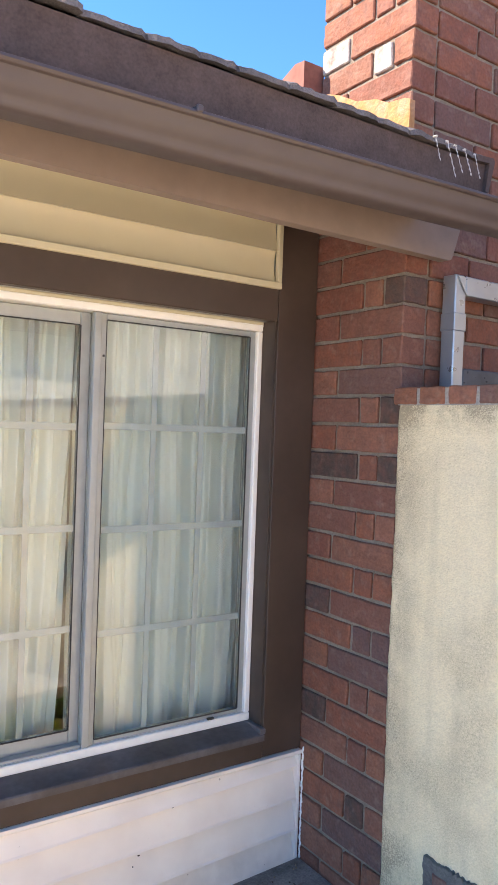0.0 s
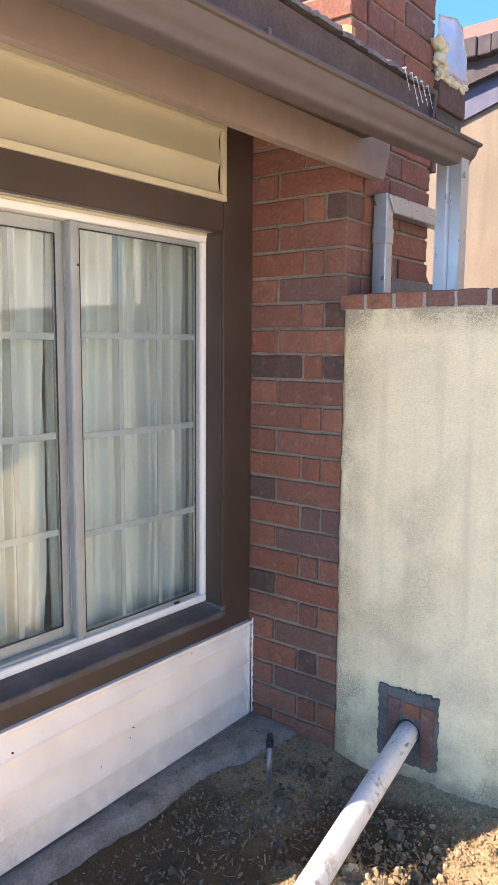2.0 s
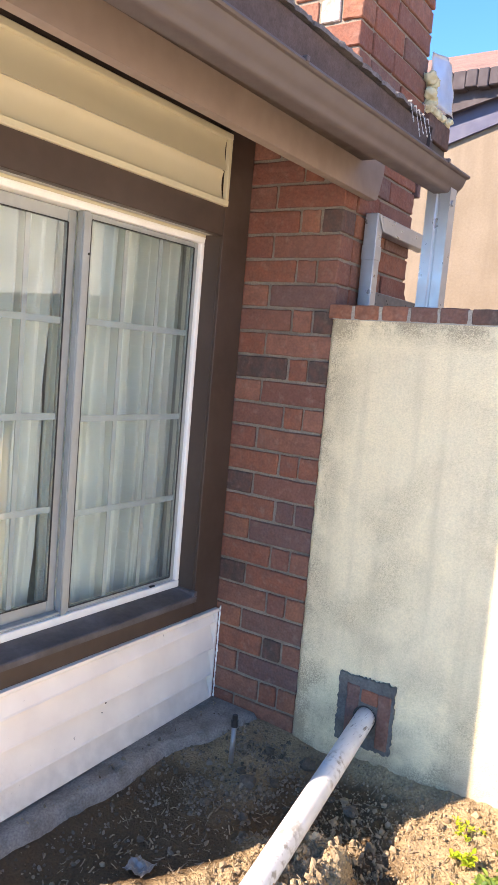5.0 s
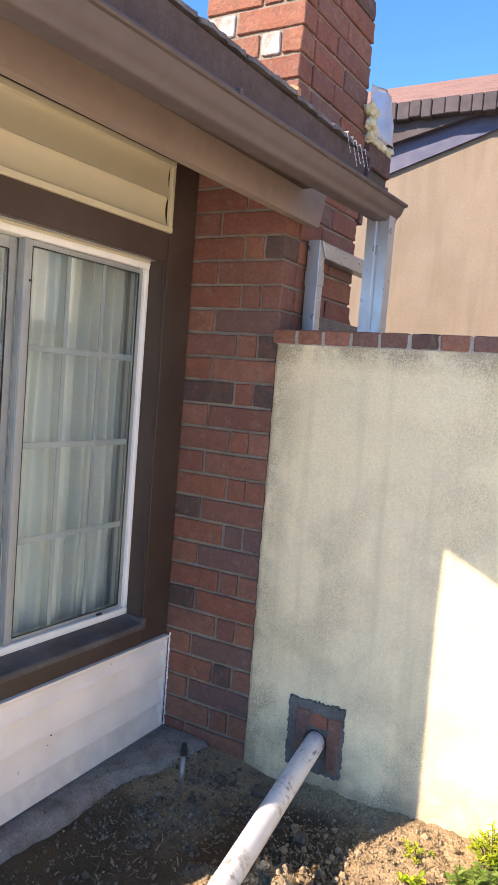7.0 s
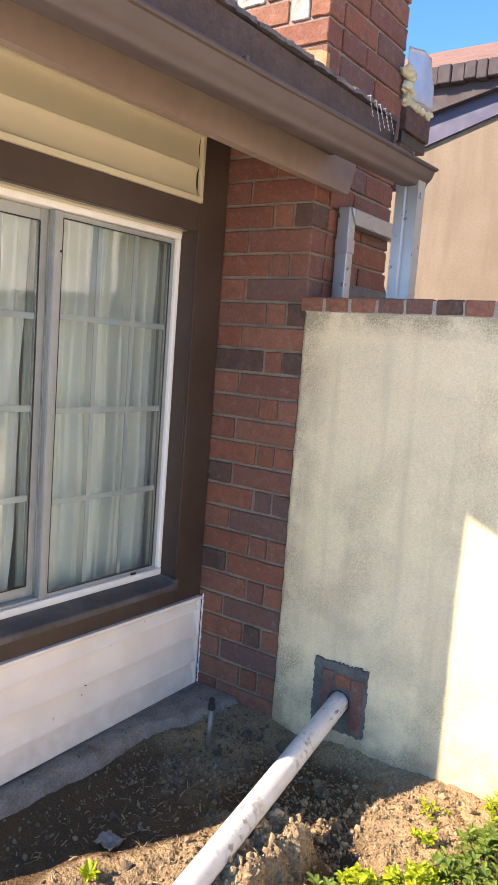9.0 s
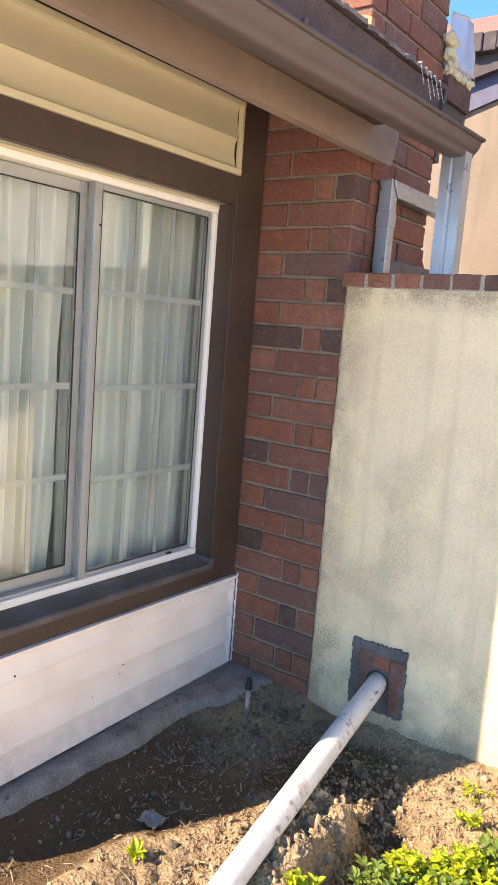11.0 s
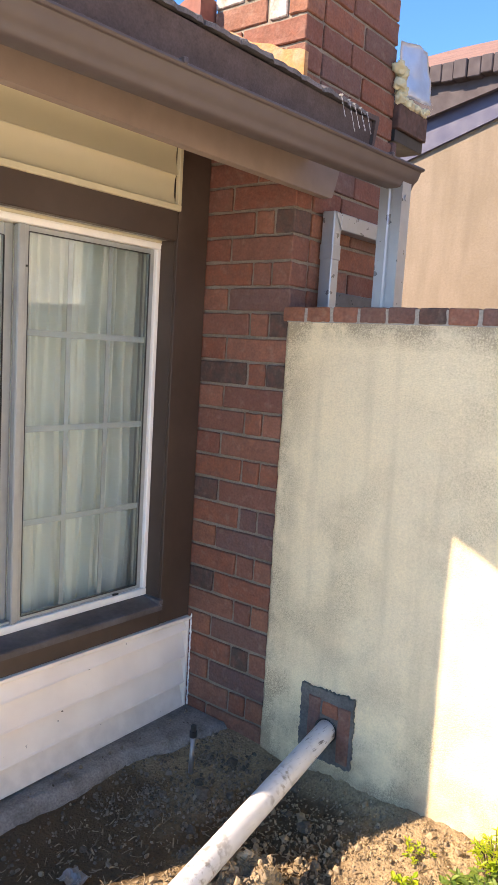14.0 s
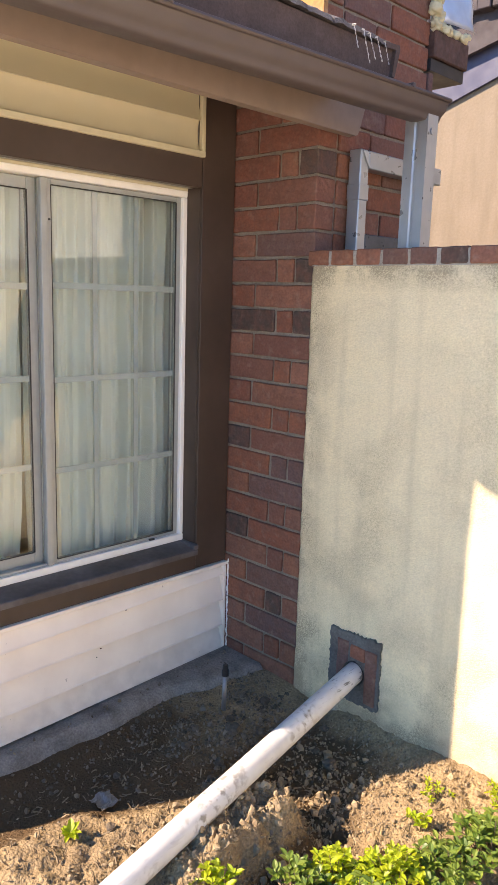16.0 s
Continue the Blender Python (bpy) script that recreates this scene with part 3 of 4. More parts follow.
def build_curtain(x0, x1, y, seed, flare):
    """Pleats of uneven width: flat fronts, deep gaps, both wandering a little on the way down."""
    rng = random.Random(seed)
    bm = bmesh.new()
    knots, at = [], 0.0
    while at < x1 - x0:
        for deep, lo, hi in ((0.0, 0.005, 0.030), (1.0, 0.010, 0.036)):
            width = rng.uniform(lo, hi)
            knots.append((at, at + width, deep * rng.uniform(0.55, 1.0), rng.uniform(-1, 1)))
            at += width
    nx, nz = 420, 30

    def fold(s, v):
        d = 0.0
        for a, b, deep, lean in knots:
            if deep:
                k = 0.026 * lean * (1 - v)
                edge = 0.004 + 0.006 * abs(lean)
                up = max(0.0, min(1.0, (s - a - k + edge) / (2 * edge)))
                down = max(0.0, min(1.0, (b + k * 0.5 - s + edge) / (2 * edge)))
                up, down = up * up * (3 - 2 * up), down * down * (3 - 2 * down)
                d = max(d, deep * up * down)
        return d

    rows = []
    for j in range(nz + 1):
        v = j / nz
        z = 0.38 + 1.50 * v
        r = []
        for i in range(nx + 1):
            u = i / nx
            s = (x1 - x0) * u + 0.020 * noise.noise(Vector((u * 6, v * 2.2, seed))) + 0.006 * noise.noise(Vector((u * 22, v * 4.5, seed + 2)))
            x = x0 + (x1 - x0) * u + flare * (1 - v) ** 2 * (u - 0.2) + 0.008 * noise.noise(Vector((u * 4, v * 2, seed)))
            d = 0.052 * fold(s, v) + 0.011 * noise.noise(Vector((u * 16, v * 2.5, seed + 4))) + 0.003 * noise.noise(Vector((s * 70 + 6 * v, v * 2.5, seed + 9)))
            r.append(bm.verts.new((x, y + d, z)))
        rows.append(r)
    for a, b in zip(rows, rows[1:]):
        for i in range(nx):
            bm.faces.new((a[i], a[i + 1], b[i + 1], b[i]))
    tagged(part("curtain", bm, CLOTH, smooth=True), "white sheer curtain hanging in loose vertical folds behind the window", "curtain", "curtains at the window")


build_curtain(0.26, 0.79, 1.982, 3, -0.055)
build_curtain(0.775, 1.45, 1.984, 8, -0.02)
tagged(part("curtain_rod", tube([(0.2, 2.025, 1.89), (1.5, 2.025, 1.89)], 0.009), ALU), "thin metal curtain rod above the window inside", "curtain rod")


def build_room():
    for name, b, mat in (("wall_room_back", (HOUSE_W, 3.6, -0.1, 2.04, 3.7, 2.3), INTERIOR), ("wall_west", (HOUSE_W, 1.99, -0.1, HOUSE_W + 0.12, 3.6, 2.3), PEACH),
                         ("wall_room_east", (1.92, 1.99, -0.1, 2.04, 3.6, 2.3), INTERIOR), ("floor", (HOUSE_W + 0.12, 1.99, -0.05, 1.92, 3.6, 0.02), INTERIOR),
                         ("ceiling", (HOUSE_W + 0.12, 1.99, 2.22, 1.92, 3.6, 2.3), INTERIOR)):
        tagged(part(name, box(*b), mat), "plain plastered surface of the room", name.split("_")[0], kind="structure")


build_room()


# ---- eave: fascia, soffit, gutter, roof ----
ROOF_W, ROOF_E = -0.25, 1.497
PITCH = 0.5


def build_eave():
    e = tagged(new("eave"), "house eave with tan fascia board and dark boxed soffit", "eave", kind="structure")
    tip = [(ROOF_W, 1.908), (1.10, 1.905), (1.618, 1.904), (1.627, 1.907), (1.632, 1.914), (1.642, 1.94), (1.652, 1.97), (1.662, 2.00), (1.662, 2.04), (ROOF_W, 2.04)]
    part("fascia", prism(tip, "y", 1.400, 1.432), FASCIA, e, "tan painted fascia board with a notched end")
    part("sub_fascia", box(ROOF_W, 1.210, 2.0, 1.49, 1.40, 2.03), BROWN, e)
    part("packer", box(ROOF_W, 1.212, 1.965, 1.46, 1.25, 2.0), BROWN, e)
    r = tagged(new("roof"), "low shingle roof with a thick dark weathered edge", "roof", kind="structure")
    ye, zt, th = 1.185, 2.078, 0.105
    run = 4.0
    deck = prism([(ye, zt), (ye, zt - th), (ye + 0.06, zt - th), (ye + run, zt - th + PITCH * run - 0.05), (ye + run, zt + PITCH * run)], "x", ROOF_W, ROOF_E - 0.01)
    part("roof_deck", deck, ROOF_EDGE, r, "dark brown roof edge")
    # ragged shingle edge on top
    bm = bmesh.new()
    rng = random.Random(4)
    x = ROOF_W
    while x < ROOF_E - 0.03:
        w = rng.uniform(0.045, 0.13)
        x2 = min(x + w, ROOF_E - 0.02)
        k = max(2, int((x2 - x) / 0.012))
        over = rng.uniform(0.006, 0.022)
        lift = rng.uniform(0.000, 0.005)
        tb = []
        for i in range(k + 1):
            xx = x + (x2 - x) * i / k
            o = over + 0.005 * noise.noise(Vector((xx * 60, 1, 0))) - 0.006 * (i in (0, k))
            zz = zt + 0.002 + lift + 0.003 * noise.noise(Vector((xx * 40, 7, 0)))
            th2 = 0.012 + 0.004 * noise.noise(Vector((xx * 50, 3, 0)))
            tb.append((bm.verts.new((xx, ye - o, zz)), bm.verts.new((xx, ye - o + 0.002, zz + th2)), bm.verts.new((xx, ye + 0.3, zz + 0.30 * PITCH + th2 * 0.6)), bm.verts.new((xx, ye + 0.02, zz + 0.008))))
        for a, b in zip(tb, tb[1:]):
            for q in range(4):
                bm.faces.new((a[q], a[(q + 1) % 4], b[(q + 1) % 4], b[q]))
        bm.faces.new(tb[0])
        bm.faces.new(tb[-1])
        x = x2
    bmesh.ops.recalc_face_normals(bm, faces=bm.faces)
    tagged(part("shingle_edge", bm, SHINGLE, r), kind="stuff")
    part("roof_shingles", prism([(ye + 0.25, zt + 0.25 * PITCH + 0.004), (ye + run, zt + run * PITCH + 0.004), (ye + run, zt + run * PITCH + 0.016), (ye + 0.25, zt + 0.25 * PITCH + 0.016)], "x", ROOF_W, ROOF_E - 0.015), SHINGLE, r)
    cap = prism([(ROOF_E - 0.055, zt - 0.002), (ROOF_E - 0.055, zt + 0.012), (ROOF_E + 0.006, zt + 0.016), (ROOF_E + 0.010, zt + 0.006), (ROOF_E - 0.010, zt - 0.070), (ROOF_E - 0.022, zt - 0.070), (ROOF_E - 0.010, zt + 0.001)], "y", ye - 0.012, ye + 0.30)
    part("roof_end", cap, ROOF_EDGE, r, "dark metal end cap of the roof edge")


build_eave()


def build_gutter():
    g = thing("rain_gutter", "brown enamelled metal gutter along the eave, open end", "gutter")
    xa, xb, sl = ROOF_W, 1.705, 0.044
    prof = [(1.206, 1.948), (1.206, 1.878), (1.170, 1.878), (1.160, 1.879), (1.156, 1.882), (1.154, 1.887), (1.152, 1.893), (1.148, 1.898), (1.143, 1.902),
            (1.138, 1.908), (1.134, 1.916), (1.131, 1.925), (1.128, 1.931), (1.120, 1.932), (1.116, 1.936), (1.117, 1.941), (1.121, 1.943), (1.130, 1.942)]
    t = 0.0022
    bm = bmesh.new()
    n = 14
    outer, inner = [], []
    for i in range(n + 1):
        x = xa + (xb - xa) * i / n
        s = sl * (i / n) + 0.0015 * noise.noise(Vector((x * 2, 0, 0)))
        outer.append([bm.verts.new((x, y, z + s)) for y, z in prof])
        inner.append([bm.verts.new((x, y + (t if y < 1.2 else -t), z + s + (t if z < 1.90 else 0))) for y, z in prof])
    for a, b in zip(outer, outer[1:]):
        for k in range(len(prof) - 1):
            bm.faces.new((a[k], a[k + 1], b[k + 1], b[k]))
    for a, b in zip(inner, inner[1:]):
        for k in range(len(prof) - 1):
            bm.faces.new((a[k], b[k], b[k + 1], a[k + 1]))
    for o, q in ((outer[0], inner[0]), (outer[-1], inner[-1])):
        for k in range(len(prof) - 1):
            bm.faces.new((o[k], o[k + 1], q[k + 1], q[k]))
    bmesh.ops.recalc_face_normals(bm, faces=bm.faces)
    trough = part("trough", bm, GUTTER, g, smooth=True)
    trough.data.set_sharp_from_angle(angle=radians(35))
    endp = [(y, z + sl) for y, z in prof]
    part("end_plate", prism(endp, "x", xb - 0.006, xb - 0.003), GUTTER, g)
    for x in (0.645, 1.50):
        part("clip", box(x - 0.006, 1.112, 1.936 + sl * (x - xa) / (xb - xa), x + 0.006, 1.135, 1.949 + sl * (x - xa) / (xb - xa), 0.002), GUTTER, g, "small gutter hanger clip")


build_gutter()


def build_drips():
    bm = bmesh.new()
    rng = random.Random(4)
    for i in range(5):
        x = 1.288 + 0.034 * i + rng.uniform(-0.006, 0.006)
        z0, length = 2.090 - 0.002 * i, rng.uniform(0.055, 0.085)
        slant, sway = rng.uniform(-0.12, 0.20), rng.uniform(0, 6)
        pts = [(x + length * slant * k / 16 + 0.0012 * math.sin(k * 1.7 + sway), 1.164 - 0.001 * k, z0 - length * k / 16) for k in range(17)]
        b2 = tube(pts, [rng.uniform(0.0004, 0.0009) if k % 3 else rng.uniform(0.0011, 0.0021) for k in range(17)], 6)
        me = bpy.data.meshes.new("tmp")
        b2.to_mesh(me)
        b2.free()
        bm.from_mesh(me)
        bpy.data.meshes.remove(me)
        lump(bm, (x, 1.166, z0 + 0.001), rng.uniform(0.003, 0.005), i + 3, 1.2, 2, 0.45)
    tagged(part("sealant_drips", bm, GREASE), "dried pale sealant strings hanging off the roof edge", "sealant")


build_drips()

# ---- chimney ----
COURSE, JOINT = 0.0838, 0.0100
CX0, CX1, CY0, CY1 = 1.507, 2.078, 1.457, 1.850
brick_meshes = {}


def brick(parent, x0, y0, z0, x1, y1, z1, mat, rng, proud=0.002):
    dx, dy, dz = x1 - x0, y1 - y0, z1 - z0
    variant = rng.randint(0, 3)
    key = (round(dx, 4), round(dy, 4), round(dz, 4), mat.name, variant)
    if key not in brick_meshes:
        bm = box(-dx / 2, -dy / 2, -dz / 2, dx / 2, dy / 2, dz / 2, 0.0032)
        long_edges = [e for e in bm.edges if e.calc_length() > 0.03]
        bmesh.ops.subdivide_edges(bm, edges=long_edges, cuts=3, use_grid_fill=True)
        for v in bm.verts:
            v.co += Vector([0.0030 * noise.noise(v.co * 38 + Vector((k * 9, variant * 3.7 + len(brick_meshes), 0))) for k in range(3)])
        me = bpy.data.meshes.new("brick")
        bm.to_mesh(me)
        bm.free()
        me.materials.append(mat)
        brick_meshes[key] = me
    ob = new("brick", brick_meshes[key])
    ob.parent = parent
    ob.location = ((x0 + x1) / 2 + rng.uniform(-proud, proud), (y0 + y1) / 2 + rng.uniform(-proud, proud), (z0 + z1) / 2)
    ob.rotation_euler = (rng.uniform(-0.006, 0.006), rng.uniform(-0.006, 0.006), rng.uniform(-0.006, 0.006))
    return ob


def build_chimney():
    ch = thing("chimney", "red clay brick chimney with mixed dark and purple bricks, grey joints", "chimney", kind="structure")
    core = bmesh.new()
    put(core, CX0 + 0.0085, CY0 + 0.0085, -0.05, CX1 - 0.007, CY1 - 0.007, 3.6)
    part("mortar_core", core, MORTAR, ch, "grey mortar joints")
    rng = random.Random(21)
    h = COURSE - JOINT
    z_first = 1.8625 - 22 * COURSE
    W = 0.092
    for c in range(-1, 42):
        z0 = z_first + c * COURSE + JOINT / 2
        z1 = z0 + h
        from_top = 21 - c       # 0: course just under the first joint below the fascia
        long_corner = c % 2 == 0
        # west face, from the house towards the garden wall
        if long_corner:
            cuts = [CY1, CY0 + 0.262, CY0]
        else:
            cuts = [CY1, CY0 + 0.160, CY0 + 0.080, CY0]
        for i, (ya, yb) in enumerate(zip(cuts, cuts[1:])):
            mat = BRICK
            k = rng.random()
            if k < 0.015:
                mat = BRICK_DARK
            elif k < 0.08:
                mat = BRICK_PURPLE
            if (from_top, i) in ((0, 2), (4, 2), (6, 0), (11, 0), (15, 0), (18, 1)):
                mat = BRICK_DARK
            if (from_top, i) in ((13, 1), (17, 1), (19, 1)):
                mat = BRICK_PURPLE
            if c > 24 and (c, i) in ((29, 1), (30, 0)):
                mat = BRICK_PALE
            a, b = yb + (JOINT / 2 if yb > CY0 else 0), ya - JOINT / 2
            brick(ch, CX0, a, z0, CX0 + W, b, z1, mat, rng)
        # south face: the corner brick shows its end or its side
        if z1 > 1.50:
            x = CX0 + W + JOINT
            step = 0.262
            first = 0.165 if long_corner else step - W * 0.2
            xs = [x]
            q = x + first
            while q < CX1 - 0.05:
                xs.append(q)
                q += step
            xs.append(CX1 + JOINT / 2)
            for a, b in zip(xs, xs[1:]):
                k = rng.random()
                mat = BRICK_DARK if k < 0.08 else BRICK_PURPLE if k < 0.30 else BRICK
                brick(ch, a + (0 if a == x else JOINT / 2), CY0, z0, b - JOINT / 2, CY0 + W, z1, mat, rng)


build_chimney()
shoulder = prism([(2.074, 1.20), (2.074, 1.655), (2.088, 1.650), (2.185, 1.552), (2.185, 1.20)], "y", 1.462, 1.60)
tagged(part("chimney_shoulder", shoulder, BRICK), "sloping brick shoulder at the side of the chimney", "brickwork", kind="structure")
band = prism([(1.447, 2.225), (1.447, 2.328), (1.47, 2.338), (1.53, 2.345), (1.58, 2.372), (1.66, 2.392), (1.74, 2.437), (1.80, 2.462), (1.80, 2.38), (1.56, 2.25)], "x", CX0 - 0.016, CX0 + 0.004)
tagged(part("roof_cement", band, ORANGE), "rough orange mortar fillet where the roof meets the chimney", "mortar fillet", kind="structure")
wedge = prism([(1.853, 2.40), (1.853, 2.57), (1.90, 2.575), (2.02, 2.53), (2.02, 2.46)], "x", 1.44, 1.52)
tagged(part("roof_flashing", wedge, TERRACOTTA), "terracotta coloured flashing behind the chimney", "flashing", kind="structure")


# ---- garden wall ----
GX, GW = 1.497, 0.215
CAP0, CAP1 = 1.500, 1.547


def build_garden_wall():
    g = tagged(new("garden_wall"), "cream rendered garden wall, mildewed, with a brick coping", "wall", kind="structure")
    bm = bmesh.new()
    nz = 75
    y0, y1, z0, z1 = 1.456, -2.5, -0.1, CAP0
    def wx(y, z):
        p = Vector((0, y, z))
        return GX + 0.004 * noise.noise(p * 2.0) + 0.0016 * noise.noise(p * 14) + 0.0012 * noise.noise(p * 40)
    ys = [y0 - 1.0 * i / 110 for i in range(111)] + [y0 - 1.0 - (y0 - 1.0 - y1) * i / 30 for i in range(1, 31)]
    grid = []
    for i, y in enumerate(ys):
        col = []
        for j in range(nz + 1):
            z = z0 + (z1 - z0) * j / nz
            x = wx(y, z)
            yy = y
            if i == 0:
                x += 0.008
                yy += 0.004 * noise.noise(Vector((3, z * 22, 0)))
            elif i == 1:
                x += 0.0015
            if j == nz:
                x += 0.005
            col.append(bm.verts.new((x, yy, z)))
        grid.append(col)
    for a, b in zip(grid, grid[1:]):
        for j in range(nz):
            bm.faces.new((a[j], a[j + 1], b[j + 1], b[j]))
    bmesh.ops.recalc_face_normals(bm, faces=bm.faces)
    if sum(f.normal.x for f in bm.faces) > 0:
        bmesh.ops.reverse_faces(bm, faces=bm.faces)
    put(bm, GX + 0.012, y1, z0, GX + GW, y0 + 0.0005, CAP0 - 0.001)
    part("render_coat", bm, STUCCO, g, smooth=False)
    bed = box(GX + 0.003, y1, CAP0 - 0.002, GX + GW - 0.004, CY0 - 0.002, CAP1 - 0.004)
    part("coping_bed", bed, COPING_MORTAR, g)
    rng = random.Random(5)
    y = CY0 + 0.012
    i = 0
    while y > y1 + 0.1:
        w = 0.094 + rng.uniform(-0.003, 0.003)
        mat = BRICK_DARK if i in (5, 11) else BRICK_PURPLE if rng.random() < 0.65 else BRICK
        brick(g, GX - 0.002, y - w + 0.010, CAP0 + 0.001, GX + GW, y, CAP1, mat, rng)
        y -= w
        i += 1


build_garden_wall()


def build_patch():
    p = thing("pipe_patch", "rough grey mortar patch with brick pieces round the pipe hole", "wall patch")
    y0, y1, z0, z1 = 1.090, 1.288, 0.102, 0.336
    x = GX
    bm = bmesh.new()
    n = 160
    ring = []
    for i in range(n):
        a = 2 * math.pi * i / n
        c, s = math.cos(a), math.sin(a)
        k = 1 / max(abs(c), abs(s))
        ry, rz = (y1 - y0) / 2 * k * c, (z1 - z0) / 2 * k * s
        wob = 1 + 0.05 * noise.noise(Vector((c * 3, s * 3, 1))) + 0.06 * noise.noise(Vector((c * 14, s * 14, 5)))
        ring.append(((y0 + y1) / 2 + ry * wob, (z0 + z1) / 2 + rz * wob))
    part("mortar_bed", prism(ring, "x", x - 0.010, x + 0.02), MORTAR_DARK, p)
    rng = random.Random(9)
    brick(p, x - 0.015, 1.212, 0.128, x + 0.03, 1.258, 0.306, BRICK_PURPLE, rng)
    brick(p, x - 0.015, 1.146, 0.254, x + 0.03, 1.206, 0.300, BRICK, rng)
    brick(p, x - 0.015, 1.098, 0.116, x + 0.03, 1.140, 0.300, BRICK_PURPLE, rng)
    part("pipe_hole", prism([(1.184 + 0.041 * math.cos(2 * math.pi * i / 24), 0.206 + 0.041 * math.sin(2 * math.pi * i / 24)) for i in range(24)], "x", x - 0.017, x - 0.012), BLACK, p, "dark hole round the pipe")


build_patch()


def pipe_material():
    """White plastic with clustered brown scuffs and splashes."""
    m, n, l, p, tex, span, mix, col, pos = material("scuffed_pipe_plastic", (0.62, 0.62, 0.615), 0.42, grain=30, vary=0.06, stain=8, stain_amount=0.14,
                                                    stain_colour=(0.46, 0.45, 0.43), bump=0.12, bump_scale=50, bump_size=0.001)
    x = n.new("ShaderNodeMath")
    x.operation = "MULTIPLY"
    l.new(span(tex(7, 3), 0.50, 0.64, 0, 1), x.inputs[0])
    l.new(span(tex(48, 9), 0.50, 0.62, 0, 0.8), x.inputs[1])
    c = mix("MIX", x.outputs[0], col, (0.20, 0.175, 0.14))
    # long dark scratches near the wall
    sep = n.new("ShaderNodeSeparateXYZ")
    l.new(pos, sep.inputs[0])
    line = n.new("ShaderNodeTexNoise")
    mp = n.new("ShaderNodeMapping")
    mp.inputs["Scale"].default_value = (22, 120, 120)
    l.new(pos, mp.inputs[0])
    l.new(mp.outputs[0], line.inputs["Vector"])
    line.inputs["Scale"].default_value, line.inputs["Detail"].default_value = 1.0, 4.0
    y = n.new("ShaderNodeMath")
    y.operation = "MULTIPLY"
    l.new(span(line.outputs["Fac"], 0.60, 0.66, 0, 0.85), y.inputs[0])
    l.new(span(sep.outputs[0], 1.22, 1.40, 0.12, 1), y.inputs[1])
    c = mix("MIX", y.outputs[0], c, (0.06, 0.055, 0.05))
    l.new(c, p.inputs["Base Color"])
    return m


def build_pipe():
    a, d = Vector((1.53, 1.186, 0.216)), Vector((-0.985, -0.13, -0.10)).normalized()
    pts = [a + d * (1.75 * i / 20) for i in range(21)]
    for k, q in enumerate(pts):
        q.z = max(q.z, 0.0)
    bm = tube(pts, 0.0335, 28)
    tagged(part("drain_pipe", bm, pipe_material(), smooth=True), "long scuffed white plastic drain pipe coming out of the wall", "pipe")


build_pipe()


# ---- galvanised frame and post on the wall ----
def build_metalwork():
    f = thing("steel_rack", "bare galvanised steel tube rack fixed beside the chimney", "metal frame")
    ya, yb = 1.400, 1.448
    part("upright", box(1.652, ya, CAP1, 1.697, yb, 1.872, 0.003), GALV, f)
    part("rail", box(1.697, ya + 0.001, 1.816, 2.135, yb, 1.872, 0.003), GALV, f)
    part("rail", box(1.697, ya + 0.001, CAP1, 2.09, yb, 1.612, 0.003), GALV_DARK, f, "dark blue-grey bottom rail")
    part("sleeve", box(1.649, ya - 0.002, 1.715, 1.700, yb + 0.001, 1.765, 0.002), GALV, f)
    bm = tube([(1.660, ya - 0.002, 1.868), (1.675, ya - 0.003, 1.846), (1.697, ya - 0.002, 1.818)], 0.003, 6)
    part("weld", bm, GALV, f)
    p = thing("gate_post", "galvanised steel channel post under the gutter end", "metal post")
    prof = [(1.636, 1.228), (1.636, 1.196), (1.640, 1.192), (1.640, 1.186), (1.636, 1.182), (1.636, 1.150), (1.690, 1.150), (1.690, 1.228)]
    part("post", prism(prof, "z", CAP1 - 0.01, 1.962), GALV, p)
    part("bolt", tube([(1.660, 1.168, 1.893), (1.660, 1.146, 1.893)], 0.010, 10), GALV, p)


build_metalwork()


# ---- flashing, foam and box end beyond the chimney ----
def build_flashing():
    f = thing("chimney_flashing", "bent shiny metal flashing stuck to the chimney with yellow foam", "flashing")
    bm = bmesh.new()
    cols = []
    for i in range(13):
        u = i / 12
        row = []
        for j in range(13):
            v = j / 12
            x = 2.075 + (0.22 + 0.080 * (1 - v)) * u
            z = 2.365 + 0.19 * v + 0.03 * u
            y = 1.452 - 0.02 * math.sin(2.6 * u + 0.4) + 0.010 * noise.noise(Vector((u * 3, v * 3, 5)))
            row.append(bm.verts.new((x, y, z)))
        cols.append(row)
    for a, b in zip(cols, cols[1:]):
        for j in range(12):
            bm.faces.new((a[j], b[j], b[j + 1], a[j + 1]))
    bmesh.ops.solidify(bm, geom=bm.faces[:], thickness=0.003)
    part("sheet", bm, FOIL, f, smooth=True)
    bm = bmesh.new()
    rng = random.Random(2)
    for i in range(15):
        u = i / 14
        lump(bm, (2.065 + 0.035 * abs(math.sin(i * 2.3)) + (0.19 * max(0, u - 0.55) / 0.45), 1.437, 2.455 - 0.105 * min(1, u / 0.55)), rng.uniform(0.012, 0.025), i, 0.6, 3, 0.9)
    part("foam", bm, FOAM, f, "yellow expanding foam", True)
    b = thing("box_end", "rusty boxed end of a beam beside the chimney", "beam end", kind="structure")
    part("beam", box(2.082, 1.432, 2.248, 2.31, 1.85, 2.338, 0.004), RUST, b)
    # solid black block standing in for the shade below the beam
    part("shadow_gap", box(2.082, 1.445, 2.205, 2.305, 1.85, 2.246), BLACK, b)
    part("upright_trim", box(2.082, 1.448, 2.02, 2.11, 1.50, 2.20, 0.003), BRICK_PURPLE, b)


